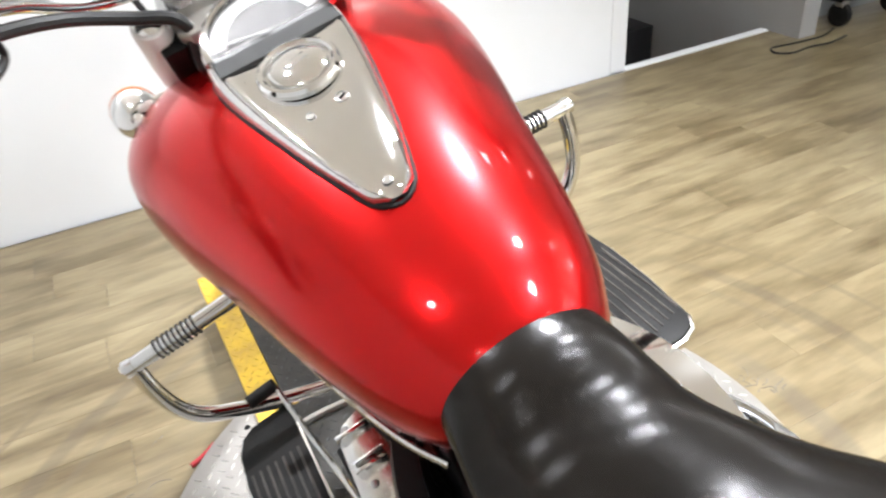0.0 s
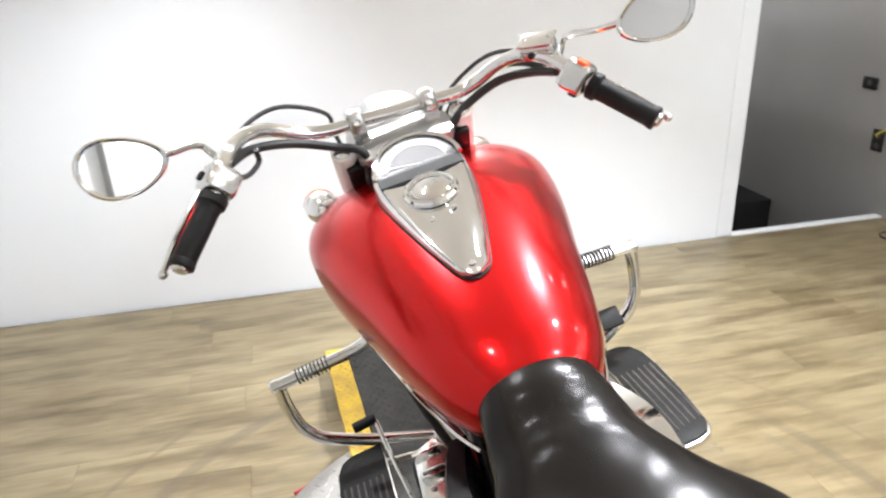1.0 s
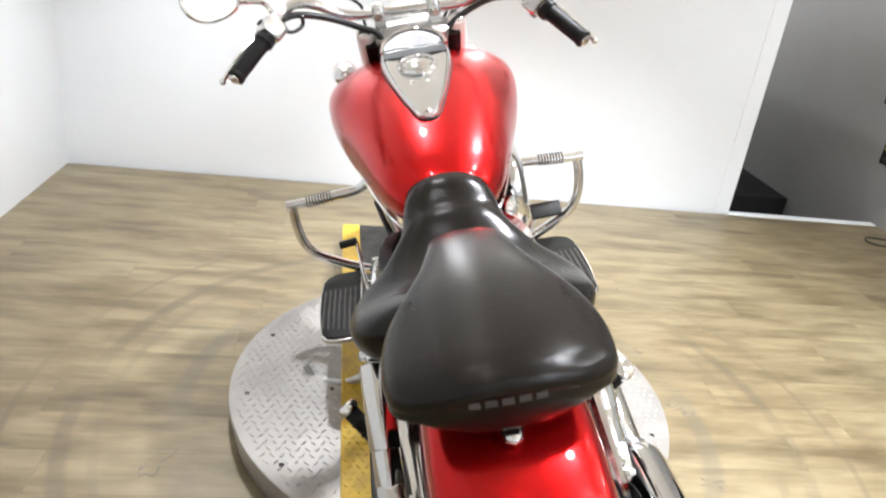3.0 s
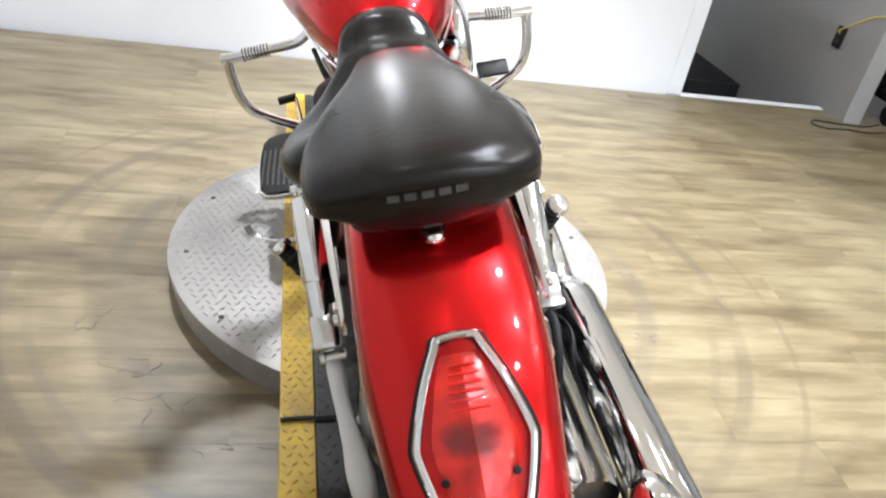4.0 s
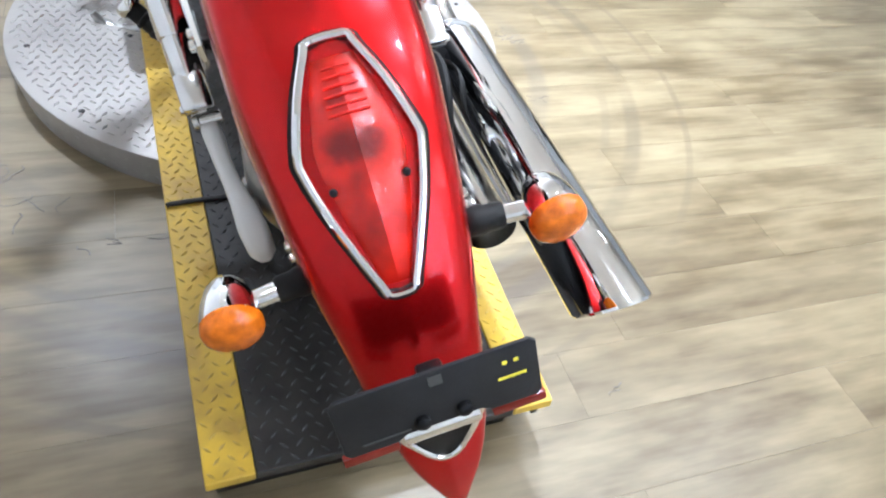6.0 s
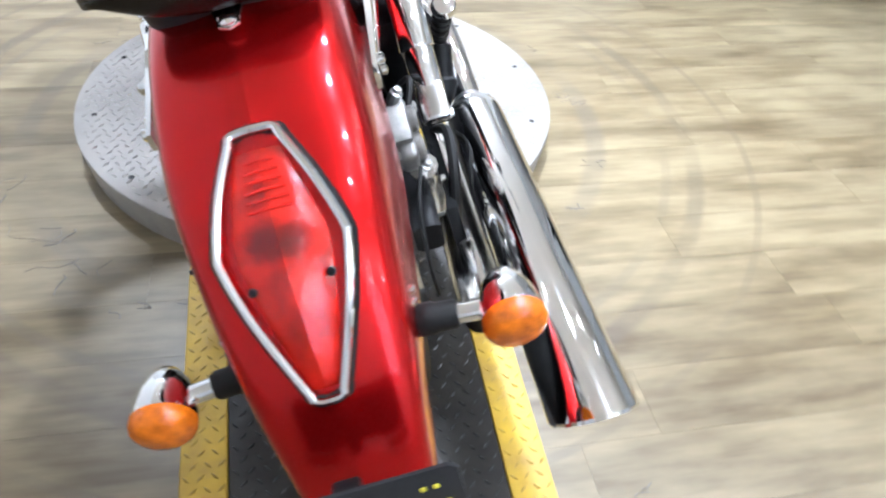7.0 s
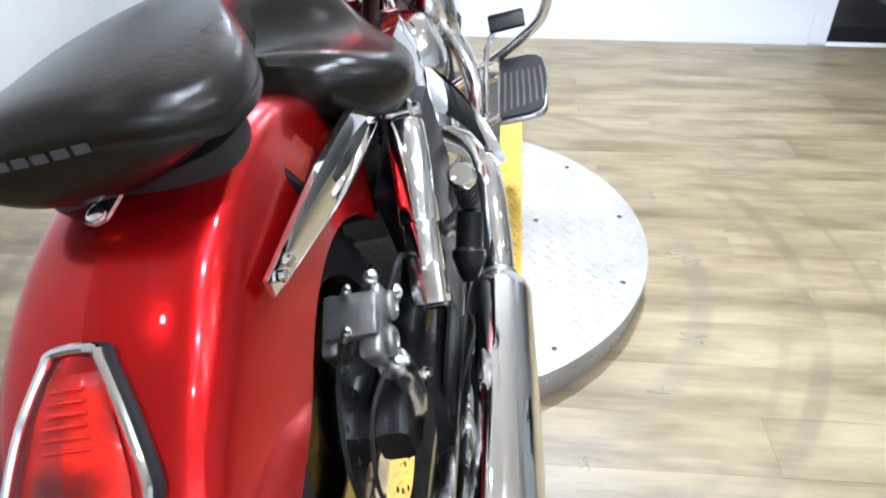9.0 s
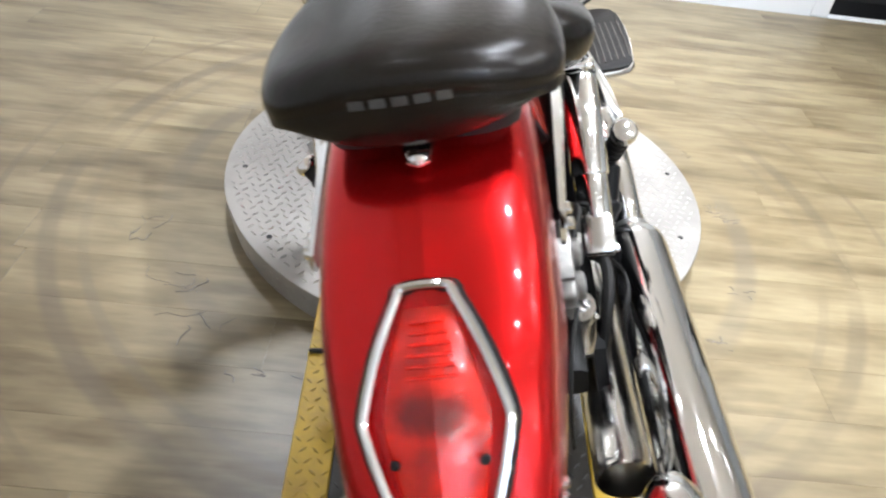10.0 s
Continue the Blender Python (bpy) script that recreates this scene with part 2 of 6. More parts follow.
def curve_through(pts, steps=6, closed=False):
    """Catmull-Rom through the points."""
    P = [Vector(p) for p in pts]
    n = len(P)
    out = []
    last = n if closed else n - 1
    for i in range(last):
        a, b2 = P[i], P[(i + 1) % n]
        z = P[i - 1] if (i > 0 or closed) else a * 2 - b2
        c = P[(i + 2) % n] if (i + 2 < n or closed) else b2 * 2 - a
        for k in range(steps):
            t = k / steps
            out.append(0.5 * ((2 * a) + (b2 - z) * t + (2 * z - 5 * a + 4 * b2 - c) * t * t + (3 * a - z - 3 * b2 + c) * t ** 3))
    if not closed:
        out.append(P[-1])
    return out


def rings(bm, loops, closed_ring=True, cap=True, closed_path=False):
    vs = [[bm.verts.new(p) for p in loop] for loop in loops]
    n = len(vs[0])
    m = len(vs)
    for i in range(m if closed_path else m - 1):
        a, b2 = vs[i], vs[(i + 1) % m]
        for j in range(n if closed_ring else n - 1):
            k = (j + 1) % n
            bm.faces.new((a[j], a[k], b2[k], b2[j]))
    if cap and closed_ring and not closed_path:
        bm.faces.new(vs[0][::-1])
        bm.faces.new(vs[-1])
    return vs


def tube(bm, pts, r, n=12, steps=6, closed=False, smooth_path=True):
    path = curve_through(pts, steps, closed) if smooth_path else [Vector(p) for p in pts]
    m = len(path)
    loops, up = [], None
    for i, p in enumerate(path):
        a = path[i - 1] if (i > 0 or closed) else p
        b2 = path[(i + 1) % m] if (i + 1 < m or closed) else p
        d = (b2 - a).normalized()
        if up is None:
            up = d.orthogonal().normalized()
        up = (up - d * up.dot(d)).normalized()
        side = d.cross(up)
        rr = r if not isinstance(r, (list, tuple)) else r[0] + (r[1] - r[0]) * i / max(1, m - 1)
        loops.append([p + (up * math.cos(t) + side * math.sin(t)) * rr for t in (2 * math.pi * k / n for k in range(n))])
    rings(bm, loops, True, True, closed)
    return bm


def lathe(bm, origin, axis, profile, n=28):
    """profile: (distance along axis, radius); ends closed."""
    o, d = Vector(origin), Vector(axis).normalized()
    u = d.orthogonal().normalized()
    w = d.cross(u)
    loops = [[o + d * h + (u * math.cos(t) + w * math.sin(t)) * max(r, 1e-4) for t in (2 * math.pi * k / n for k in range(n))] for h, r in profile]
    rings(bm, loops)
    return bm


def box(bm, size, m=None, bevel=0.0, seg=2):
    m = m or Matrix()
    r = bmesh.ops.create_cube(bm, size=1.0, matrix=m @ Matrix.Diagonal((*size, 1)))
    if bevel:
        es = list({e for v in r["verts"] for e in v.link_edges})
        bmesh.ops.bevel(bm, geom=es, offset=bevel, segments=seg, affect="EDGES", profile=0.5)
    return bm


def prism(bm, outline, depth, m=None, bevel=0.0, seg=2):
    """A flat outline (x, y) raised by depth along z, then placed by m."""
    m = m or Matrix()
    lo = [bm.verts.new(m @ Vector((x, y, 0))) for x, y in outline]
    hi = [bm.verts.new(m @ Vector((x, y, depth))) for x, y in outline]
    n = len(lo)
    sides = [bm.faces.new((lo[i], lo[(i + 1) % n], hi[(i + 1) % n], hi[i])) for i in range(n)]
    bm.faces.new(lo[::-1])
    top = bm.faces.new(hi)
    if bevel:
        bmesh.ops.bevel(bm, geom=list(top.edges), offset=bevel, segments=seg, affect="EDGES", profile=0.5)
    return bm


def B():
    return bmesh.new()


def frame_at(origin, zdir, xdir):
    z = Vector(zdir).normalized()
    x = Vector(xdir)
    x = (x - z * x.dot(z)).normalized()
    y = z.cross(x)
    return Matrix(((x.x, y.x, z.x, origin[0]), (x.y, y.y, z.y, origin[1]), (x.z, y.z, z.z, origin[2]), (0, 0, 0, 1)))


def interp(table, y, steps=None):
    """Smooth interpolation of rows (y, a, b, ...) at y."""
    rows = sorted(table)
    ys = [r[0] for r in rows]
    if y <= ys[0]:
        return rows[0][1:]
    if y >= ys[-1]:
        return rows[-1][1:]
    i = max(k for k in range(len(ys) - 1) if ys[k] <= y)
    p0, p1, p2, p3 = rows[max(0, i - 1)], rows[i], rows[i + 1], rows[min(len(rows) - 1, i + 2)]
    h = p2[0] - p1[0]
    t = (y - p1[0]) / h
    out = []
    for k in range(1, len(p1)):
        m1 = (p2[k] - p0[k]) / max(1e-6, p2[0] - p0[0]) * h
        m2 = (p3[k] - p1[k]) / max(1e-6, p3[0] - p1[0]) * h
        out.append((2 * t ** 3 - 3 * t * t + 1) * p1[k] + (t ** 3 - 2 * t * t + t) * m1 + (-2 * t ** 3 + 3 * t * t) * p2[k] + (t ** 3 - t * t) * m2)
    return out


def thing(name, m=None):
    e = new(name)
    e.empty_display_size = 0.1
    if m is not None:
        e.matrix_basis = m
    return e


# ---------- room ----------
WALL_Y, WALL_L, WALL_R, STAIR_R = 2.79, -1.515, 2.105, 3.045


def slab(name, lo, hi, material, label="", category="", bevel=0.0, parent=None):
    bm = B()
    c = [(a + b2) / 2 for a, b2 in zip(lo, hi)]
    box(bm, [b2 - a for a, b2 in zip(lo, hi)], Matrix.Translation(c), bevel)
    ob = part(name, bm, material, parent, smooth=False)
    if parent is None:
        tagged(ob, label, category, kind="structure")
    return ob


floor_ob = slab("floor", (WALL_L - 0.12, -4.2, -0.12), (6.2, WALL_Y - 0.02, -0.008), M_STAIN, "grey-washed oak plank floor with scuffed rings round a turntable", "floor")
slab("wall_north", (WALL_L, WALL_Y, -0.008), (WALL_R, WALL_Y + 0.13, 1.37), M_WALL, "white painted half-height wall under a white ledge", "wall")
ledge = slab("trim", (WALL_L, WALL_Y - 0.035, 1.37), (WALL_R + 0.045, WALL_Y + 0.24, 1.455), M_WALL, "white wooden ledge capping the half-height wall", "ledge", 0.004)
slab("trim", (WALL_R - 0.085, WALL_Y - 0.006, 0.002), (WALL_R + 0.004, WALL_Y - 0.001, 1.369), M_WALL, "white upright trim board at the wall's end", "trim", 0.002)
slab("wall_west", (WALL_L - 0.12, -4.2, -0.008), (WALL_L, WALL_Y + 0.13, CEIL), M_WALL, "plain white painted side wall", "wall")
# White wall in grey, which puts its shade into the colour.
slab("wall_stair", (STAIR_R, 2.58, -1.4), (STAIR_R + 0.115, 6.2, CEIL), M_GREYSHADE, "white stair wall with an open end, its shade painted grey", "wall")
slab("stair_nosing", (WALL_R, WALL_Y - 0.02, -0.05), (STAIR_R, WALL_Y + 0.03, 0.006), M_WALL, "white stair nosing at the floor's edge", "trim", 0.003)
for i in range(4):
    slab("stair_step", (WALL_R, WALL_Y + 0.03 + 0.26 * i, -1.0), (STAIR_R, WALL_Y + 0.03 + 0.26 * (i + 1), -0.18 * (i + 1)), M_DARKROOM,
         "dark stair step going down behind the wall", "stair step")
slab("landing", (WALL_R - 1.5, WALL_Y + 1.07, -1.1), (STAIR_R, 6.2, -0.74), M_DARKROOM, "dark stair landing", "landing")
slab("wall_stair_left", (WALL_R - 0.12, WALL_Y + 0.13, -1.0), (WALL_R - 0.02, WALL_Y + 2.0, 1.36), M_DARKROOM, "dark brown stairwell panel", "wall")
# Unseen surfaces past the half wall, made white to brighten reflections on the bike.
slab("wall_far", (WALL_L - 0.12, 6.2, -1.2), (STAIR_R + 0.1, 6.32, CEIL), M_WALL, "unseen wall beyond the half-height wall, white to brighten reflections", "wall")
slab("wall_far_left", (WALL_L - 0.12, WALL_Y + 0.13, -1.2), (WALL_L, 6.2, CEIL), M_WALL, "unseen side wall beyond the half-height wall, white to brighten reflections", "wall")
slab("floor_beyond", (WALL_L, WALL_Y + 0.13, -0.10), (WALL_R - 0.12, 6.2, 0.0), M_WALL, "unseen floor beyond the half-height wall, white to brighten reflections", "floor")
slab("wall_north_right", (STAIR_R + 0.115, 3.9, -0.12), (6.2, 4.02, CEIL), M_WALL, "white wall in the far corner", "wall")
slab("floor_right", (STAIR_R + 0.115, WALL_Y - 0.02, -0.12), (6.2, 3.9, -0.001), M_GREYSHADE, "floor in the far corner", "floor")
slab("wall_east", (6.2, -4.2, -0.12), (6.32, 4.02, CEIL), M_WALL, "plain white wall", "wall")
WX0, WX1, WZ0, WZ1 = 1.50, 2.80, 0.95, 2.62
for lo, hi in (((WALL_L - 0.12, -0.12), (WX0, CEIL)), ((WX1, -0.12), (6.32, CEIL)), ((WX0, -0.12), (WX1, WZ0)), ((WX0, WZ1), (WX1, CEIL))):
    slab("wall_south", (lo[0], -4.32, lo[1]), (hi[0], -4.2, hi[1]), M_WALL, "white painted wall with a window", "wall")
slab("wall_pillar", (1.30, -4.2, 0.0), (1.42, -4.05, CEIL), M_GREYSHADE, "grey wall pillar beside the window", "pillar")
win = tagged(thing("window_1", pose(WX0, -4.26, WZ0)), "white-framed window with daylight outside", "window", kind="structure")
ww, wh = WX1 - WX0, WZ1 - WZ0
for sx, sz, x, z in ((ww, 0.06, ww / 2, 0.03), (ww, 0.06, ww / 2, wh - 0.03), (0.06, wh - 0.121, 0.03, wh / 2), (0.06, wh - 0.121, ww - 0.03, wh / 2), (0.05, wh - 0.121, ww / 2, wh / 2)):
    bm = B()
    box(bm, (sx, 0.07, sz), Matrix.Translation((x, 0, z)), 0.004)
    part("window_frame", bm, M_WALL, win)
for x in (0.06, ww / 2 + 0.025):
    bm = B()
    box(bm, (ww / 2 - 0.087, 0.005, wh - 0.123), Matrix.Translation((x + (ww / 2 - 0.085) / 2, 0, wh / 2)))
    pane = part("pane", bm, M_CLEAR, win, smooth=False)
    pane.visible_shadow = False
sky = slab("backdrop", (WX0 - 0.6, -4.9, WZ0 - 0.6), (WX1 + 0.6, -4.88, WZ1 + 0.5), M_SKY, "pale daylight outside the window", "sky")
slab("ceiling", (WALL_L - 0.12, -4.32, CEIL), (6.32, 6.32, CEIL + 0.1), M_CEIL, "plain white ceiling", "ceiling")


# ---------- turntable and wheel platform ----------


def lozenges(points, length, width, height, m=None):
    """Raised tread lugs at (x, y, z, angle), joined into one mesh."""
    verts, faces = [], []
    for x, y, z, a in points:
        c, s, k = math.cos(a), math.sin(a), len(verts)
        for px, py, pz in ((-length, 0, 0), (0, -width, 0), (length, 0, 0), (0, width, 0), (-length * 0.45, 0, height), (length * 0.45, 0, height)):
            verts.append((x + px * c - py * s, y + px * s + py * c, z + pz))
        faces += [(k, k + 1, k + 5, k + 4), (k + 1, k + 2, k + 5), (k + 2, k + 3, k + 4, k + 5), (k + 3, k, k + 4)]
    me = bpy.data.meshes.new("tread")
    me.from_pydata(verts, [], faces)
    return me


def tread(points, length, width, height, material, parent, label):
    me = lozenges(points, length, width, height)
    me.materials.append(material)
    ob = new("tread", me)
    ob.parent = parent
    return tagged(ob, label, kind="stuff")


def turntable():
    e = tagged(thing("turntable", pose(DISC[0], DISC[1], 0)), "round aluminium tread-plate turntable low on the plank floor", "turntable")
    bm = B()
    lathe(bm, (0, 0, 0), (0, 0, 1), [(0.0, DISC_R - 0.012), (DISC_Z - 0.006, DISC_R), (DISC_Z - 0.002, DISC_R - 0.001), (DISC_Z, DISC_R - 0.005)], 96)
    part("disc", bm, M_TREADALU, e)
    pts = []
    step = 0.0245
    n = int(DISC_R / step) + 1
    for i in range(-n, n + 1):
        for j in range(-n, n + 1):
            x, y = i * step + (step / 2 if j % 2 else 0), j * step
            if math.hypot(x, y) < DISC_R - 0.02:
                pts.append((x, y, DISC_Z, radians(45 if (i + j) % 2 else -45) + 0.15))
    tread(pts, 0.0108, 0.0030, 0.0027, M_LUG, e, "raised tread lugs")
    # lugs on the rim
    rim = []
    verts, faces = [], []
    for k in range(150):
        for zz in (0.025, 0.058):
            a = 2 * math.pi * (k + (0.5 if zz > 0.04 else 0)) / 150
            t = 0.6 if k % 2 else -0.6
            o = Vector((math.cos(a), math.sin(a), 0)) * (DISC_R - 0.012 + 0.012 * zz / DISC_Z) + Vector((0, 0, zz))
            tang, up, out = Vector((-math.sin(a), math.cos(a), 0)), Vector((0, 0, 1)), Vector((math.cos(a), math.sin(a), 0))
            d1, d2 = tang * math.cos(t) + up * math.sin(t), up * math.cos(t) - tang * math.sin(t)
            i0 = len(verts)
            for v in (o - d1 * 0.011, o - d2 * 0.003, o + d1 * 0.011, o + d2 * 0.003, o + out * 0.002):
                verts.append(v)
            faces += [(i0 + q, i0 + (q + 1) % 4, i0 + 4) for q in range(4)]
    me = bpy.data.meshes.new("rim_tread")
    me.from_pydata([tuple(v) for v in verts], [], faces)
    me.materials.append(M_TREADALU)
    ob = new("rim_tread", me)
    ob.parent = e
    tagged(ob, "raised lugs round the rim", kind="stuff")
    for k in range(12):
        a = 2 * math.pi * (k + 0.3) / 12
        for rr in (DISC_R - 0.05, 0.36):
            if rr < 0.4 and k % 2:
                continue
            bm = B()
            lathe(bm, (math.cos(a) * rr, math.sin(a) * rr, DISC_Z), (0, 0, 1), [(0, 0.007), (0.0012, 0.007), (0.002, 0.004)], 12)
            part("bolt", bm, M_BLACK, e)
    return e


turntable()

# platform: its left edge runs slightly across the room
PL, PW = 2.44, 0.53


def platform():
    e = tagged(thing("wheel_platform", pose(-0.004, -0.445, 0, 0, 0, 2.0)), "black tread-plate platform with yellow edge strips lying across a turntable", "platform")
    th = 0.02
    ysw = 0.072

    def widen(x, y):
        """The platform grows wider towards its front end."""
        u = min(1.0, max(0.0, (x - ysw) / (PW - 2 * ysw)))
        return x + u * (0.040 + 0.057 * y)
    for name, x0, x1, m in (("edge_strip", 0.0, ysw, M_YELLOW), ("deck", ysw + 0.001, PW - ysw - 0.001, M_BLACKTREAD), ("edge_strip", PW - ysw, PW, M_YELLOW)):
        bm = B()
        box(bm, (x1 - x0, PL, th), Matrix.Translation(((x0 + x1) / 2, PL / 2, PLAT_Z - th / 2)), 0.002, 1)
        for v in bm.verts:
            v.co.x = widen(v.co.x, v.co.y)
        part(name, bm, m, e, "worn yellow painted tread-plate strip" if m is M_YELLOW else "black tread-plate deck", smooth=False)
        pts = []
        step = 0.0215
        nx = max(1, int((x1 - x0 - 0.012) / step) + 1)
        for i in range(nx):
            for j in range(int(PL / step)):
                x = x0 + 0.010 + i * step + (step / 2 if j % 2 else 0)
                if x < x1 - 0.008:
                    pts.append((widen(x, 0.012 + j * step), 0.012 + j * step, PLAT_Z, radians(45 if (i + j) % 2 else -45)))
        tread(pts, 0.0092, 0.0028, 0.0022, M_YLUG if m is M_YELLOW else M_BLUG, e, "raised tread lugs")
    # cross members that carry the overhanging ends
    for yy in (0.06, PL - 0.06):
        bm = B()
        box(bm, (PW - 0.03, 0.05, PLAT_Z - th), Matrix.Translation((PW / 2, yy, (PLAT_Z - th) / 2)), 0.003)
        part("foot", bm, M_BLACK, e, "dark steel foot under the platform")
    # side rails
    for x in (0.02, PW - 0.02):
        bm = B()
        box(bm, (0.012, PL - 0.02, 0.03), Matrix.Translation((x, PL / 2, PLAT_Z - th - 0.0155)), 0.002)
        for v in bm.verts:
            v.co.x = widen(v.co.x, v.co.y)
        part("rail", bm, M_BLACK, e)
    return e


platform()


def strap():
    bm = B()
    tube(bm, [(-0.0225, 0.150, 0.1095), (-0.012, 0.152, 0.1115), (0.05, 0.157, 0.1115), (0.14, 0.160, 0.1125), (0.22, 0.162, 0.1105)], 0.005, 8)
    ob = part("tie_cord", bm, M_CABLE)
    tagged(ob, "thin black cord tied over the platform's edge", "cord")


strap()

# ---------- motorcycle ----------
BIKE = tagged(thing("motorcycle", pose(0.341, 0.0, PLAT_Z - 0.004, 0, -15.1, 0.45)),
              "bright red cruiser motorcycle with chrome trim leaning on its stand", "motorcycle")


def super_ring(y, w, zt, zm, zb, wb, n_up=2.3, n_lo=2.0, k=40):
    """A closed ring in the plane y: an upper and a lower superellipse half."""
    pts = []
    for i in range(k):
        a = 2 * math.pi * i / k
        s, c = math.sin(a), math.cos(a)
        if c >= 0:
            x = w * math.copysign(abs(s) ** (2 / n_up), s)
            z = zm + (zt - zm) * abs(c) ** (2 / n_up)
        else:
            x = math.copysign(wb + (w - wb) * abs(s) ** (2 / n_lo), s) if abs(s) > 1e-6 else 0.0
            z = zm - (zm - zb) * abs(c) ** (2 / n_lo)
        pts.append(Vector((x, y, z)))
    return pts


def lofted(table, count, n_up=2.3, n_lo=2.0, k=40):
    bm = B()
    y0, y1 = table[0][0], table[-1][0]
    loops = []
    for i in range(count):
        u = i / (count - 1)
        y = y0 + (y1 - y0) * (0.5 - 0.5 * math.cos(math.pi * u))
        loops.append(super_ring(y, *interp(table, y), n_up, n_lo, k))
    rings(bm, loops)
    return bm


TANK = [(0.502, 0.062, 0.762, 0.724, 0.692, 0.030), (0.512, 0.088, 0.786, 0.730, 0.687, 0.04), (0.538, 0.110, 0.806, 0.738, 0.682, 0.05),
        (0.580, 0.133, 0.829, 0.748, 0.675, 0.07), (0.670, 0.164, 0.865, 0.762, 0.668, 0.09), (0.790, 0.197, 0.904, 0.783, 0.662, 0.11),
        (0.900, 0.229, 0.932, 0.803, 0.658, 0.12), (1.000, 0.250, 0.948, 0.820, 0.658, 0.12), (1.080, 0.253, 0.947, 0.830, 0.668, 0.11),
        (1.140, 0.230, 0.932, 0.832, 0.695, 0.09), (1.178, 0.180, 0.905, 0.826, 0.720, 0.06), (1.195, 0.100, 0.868, 0.815, 0.750, 0.03)]
RIDER = [(0.592, 0.050, 0.768, 0.757, 0.740, 0.03), (0.578, 0.070, 0.786, 0.754, 0.728, 0.05), (0.545, 0.084, 0.796, 0.749, 0.708, 0.06),
         (0.485, 0.093, 0.788, 0.739, 0.686, 0.07), (0.448, 0.101, 0.762, 0.720, 0.668, 0.08), (0.410, 0.111, 0.755, 0.702, 0.652, 0.09), (0.350, 0.158, 0.722, 0.665, 0.615, 0.13),
         (0.295, 0.205, 0.706, 0.645, 0.595, 0.17), (0.240, 0.219, 0.706, 0.643, 0.593, 0.18), (0.180, 0.213, 0.726, 0.653, 0.603, 0.17),
         (0.130, 0.185, 0.740, 0.668, 0.623, 0.14), (0.100, 0.140, 0.735, 0.685, 0.650, 0.10)][::-1]
PILLION = [(0.0, 0.172), (0.036, 0.168), (0.057, 0.148), (0.067, 0.100), (0.084, 0.035), (0.115, -0.030), (0.139, -0.090), (0.1445, -0.150), (0.130, -0.203), (0.080, -0.235), (0.0, -0.243)]
PLEVEL = [(0.738, 0.76), (0.7392, 0.87), (0.745, 0.925), (0.757, 0.960), (0.775, 0.981), (0.797, 0.991), (0.8090, 0.9930), (0.8115, 0.989), (0.8140, 0.995), (0.821, 0.999), (0.830, 0.990), (0.8375, 0.965), (0.8425, 0.925), (0.8450, 0.87), (0.8462, 0.76), (0.8470, 0.52), (0.8475, 0.15)]


def tank_top(x, y):
    w, zt, zm, zb, wb = interp(TANK, y)
    s = min(1.0, abs(x) / w)
    return zm + (zt - zm) * (1 - s ** 2.3) ** (1 / 2.3)


tank = part("fuel_tank", lofted(TANK, 56, 2.3, 2.0, 64), M_RED, BIKE, "glossy candy red teardrop fuel tank", angle=80)
# lower chrome strip along the tank's edge
for s in (-1, 1):
    bm = B()
    tube(bm, [(s * (interp(TANK, y)[0] * 0.93 + 0.002), y, interp(TANK, y)[2] - 0.055) for y in (0.53, 0.58, 0.68, 0.80, 0.92, 1.02, 1.10)], 0.0036, 8)
    part("tank_trim", bm, M_CHROME, BIKE, "thin chrome strip under the tank")

rider = part("rider_seat", lofted(RIDER, 44, 2.1, 2.0, 56), M_LEATHER, BIKE, "worn black leather rider saddle", angle=80)
plan = curve_through([(x, y, 0) for x, y in PILLION] + [(-x, y, 0) for x, y in PILLION[-2:0:-1]], 6, True)
bm = B()


def crown(x, y, z):
    """Height of the cushion: domed across, falling to the nose and to the tail."""
    up = max(0.0, min(1.0, (z - 0.745) / 0.06))
    low = max(0.0, min(1.0, (0.797 - z) / 0.055))
    drop = 0.016 * (max(0.0, y + 0.02) / 0.19) ** 2 + 0.033 * (x / 0.144) ** 2 + 0.13 * max(0.0, -0.04 - y) ** 1.5
    return z - drop * up + 0.036 * (x / 0.144) ** 2 * low


rings(bm, [[Vector((p.x * k, -0.045 + (p.y + 0.045) * k, crown(p.x * k, -0.045 + (p.y + 0.045) * k, z))) for p in plan] for z, k in PLEVEL])
pillion = part("pillion_seat", bm, M_LEATHERSHEEN, BIKE, "worn black leather pillion cushion", angle=80)
# Black pan added to give the shadow gap below the cushion.
bm = B()
rings(bm, [[Vector((p.x * k, -0.045 + (p.y + 0.045) * k, z)) for p in plan] for z, k in ((0.690, 0.66), (0.715, 0.70), (0.7385, 0.72))])
part("seat_shadow_pan", bm, M_BPLASTIC, pillion, "added black pan for the shadow under the seat", angle=60)
# printed name on the cushion's rear face, as plain bars
for k in range(5):
    bm = B()
    x = -0.040 + 0.019 * k
    box(bm, (0.0132, 0.0080, 0.0016), frame_at((x, -0.2423 + 1.2 * x * x, 0.7965), (2.6 * x, -1.0, -0.05), (1, 0, 0)), 0.0)
    part("print_bar", bm, M_LETTER, pillion, "faded silver print", smooth=False)

# console on the tank
S0, SD = Vector((-0.005, 0.682, 0.873)), Vector((0, 0.9659, 0.2588))
SN = Vector((0, -0.2588, 0.9659))
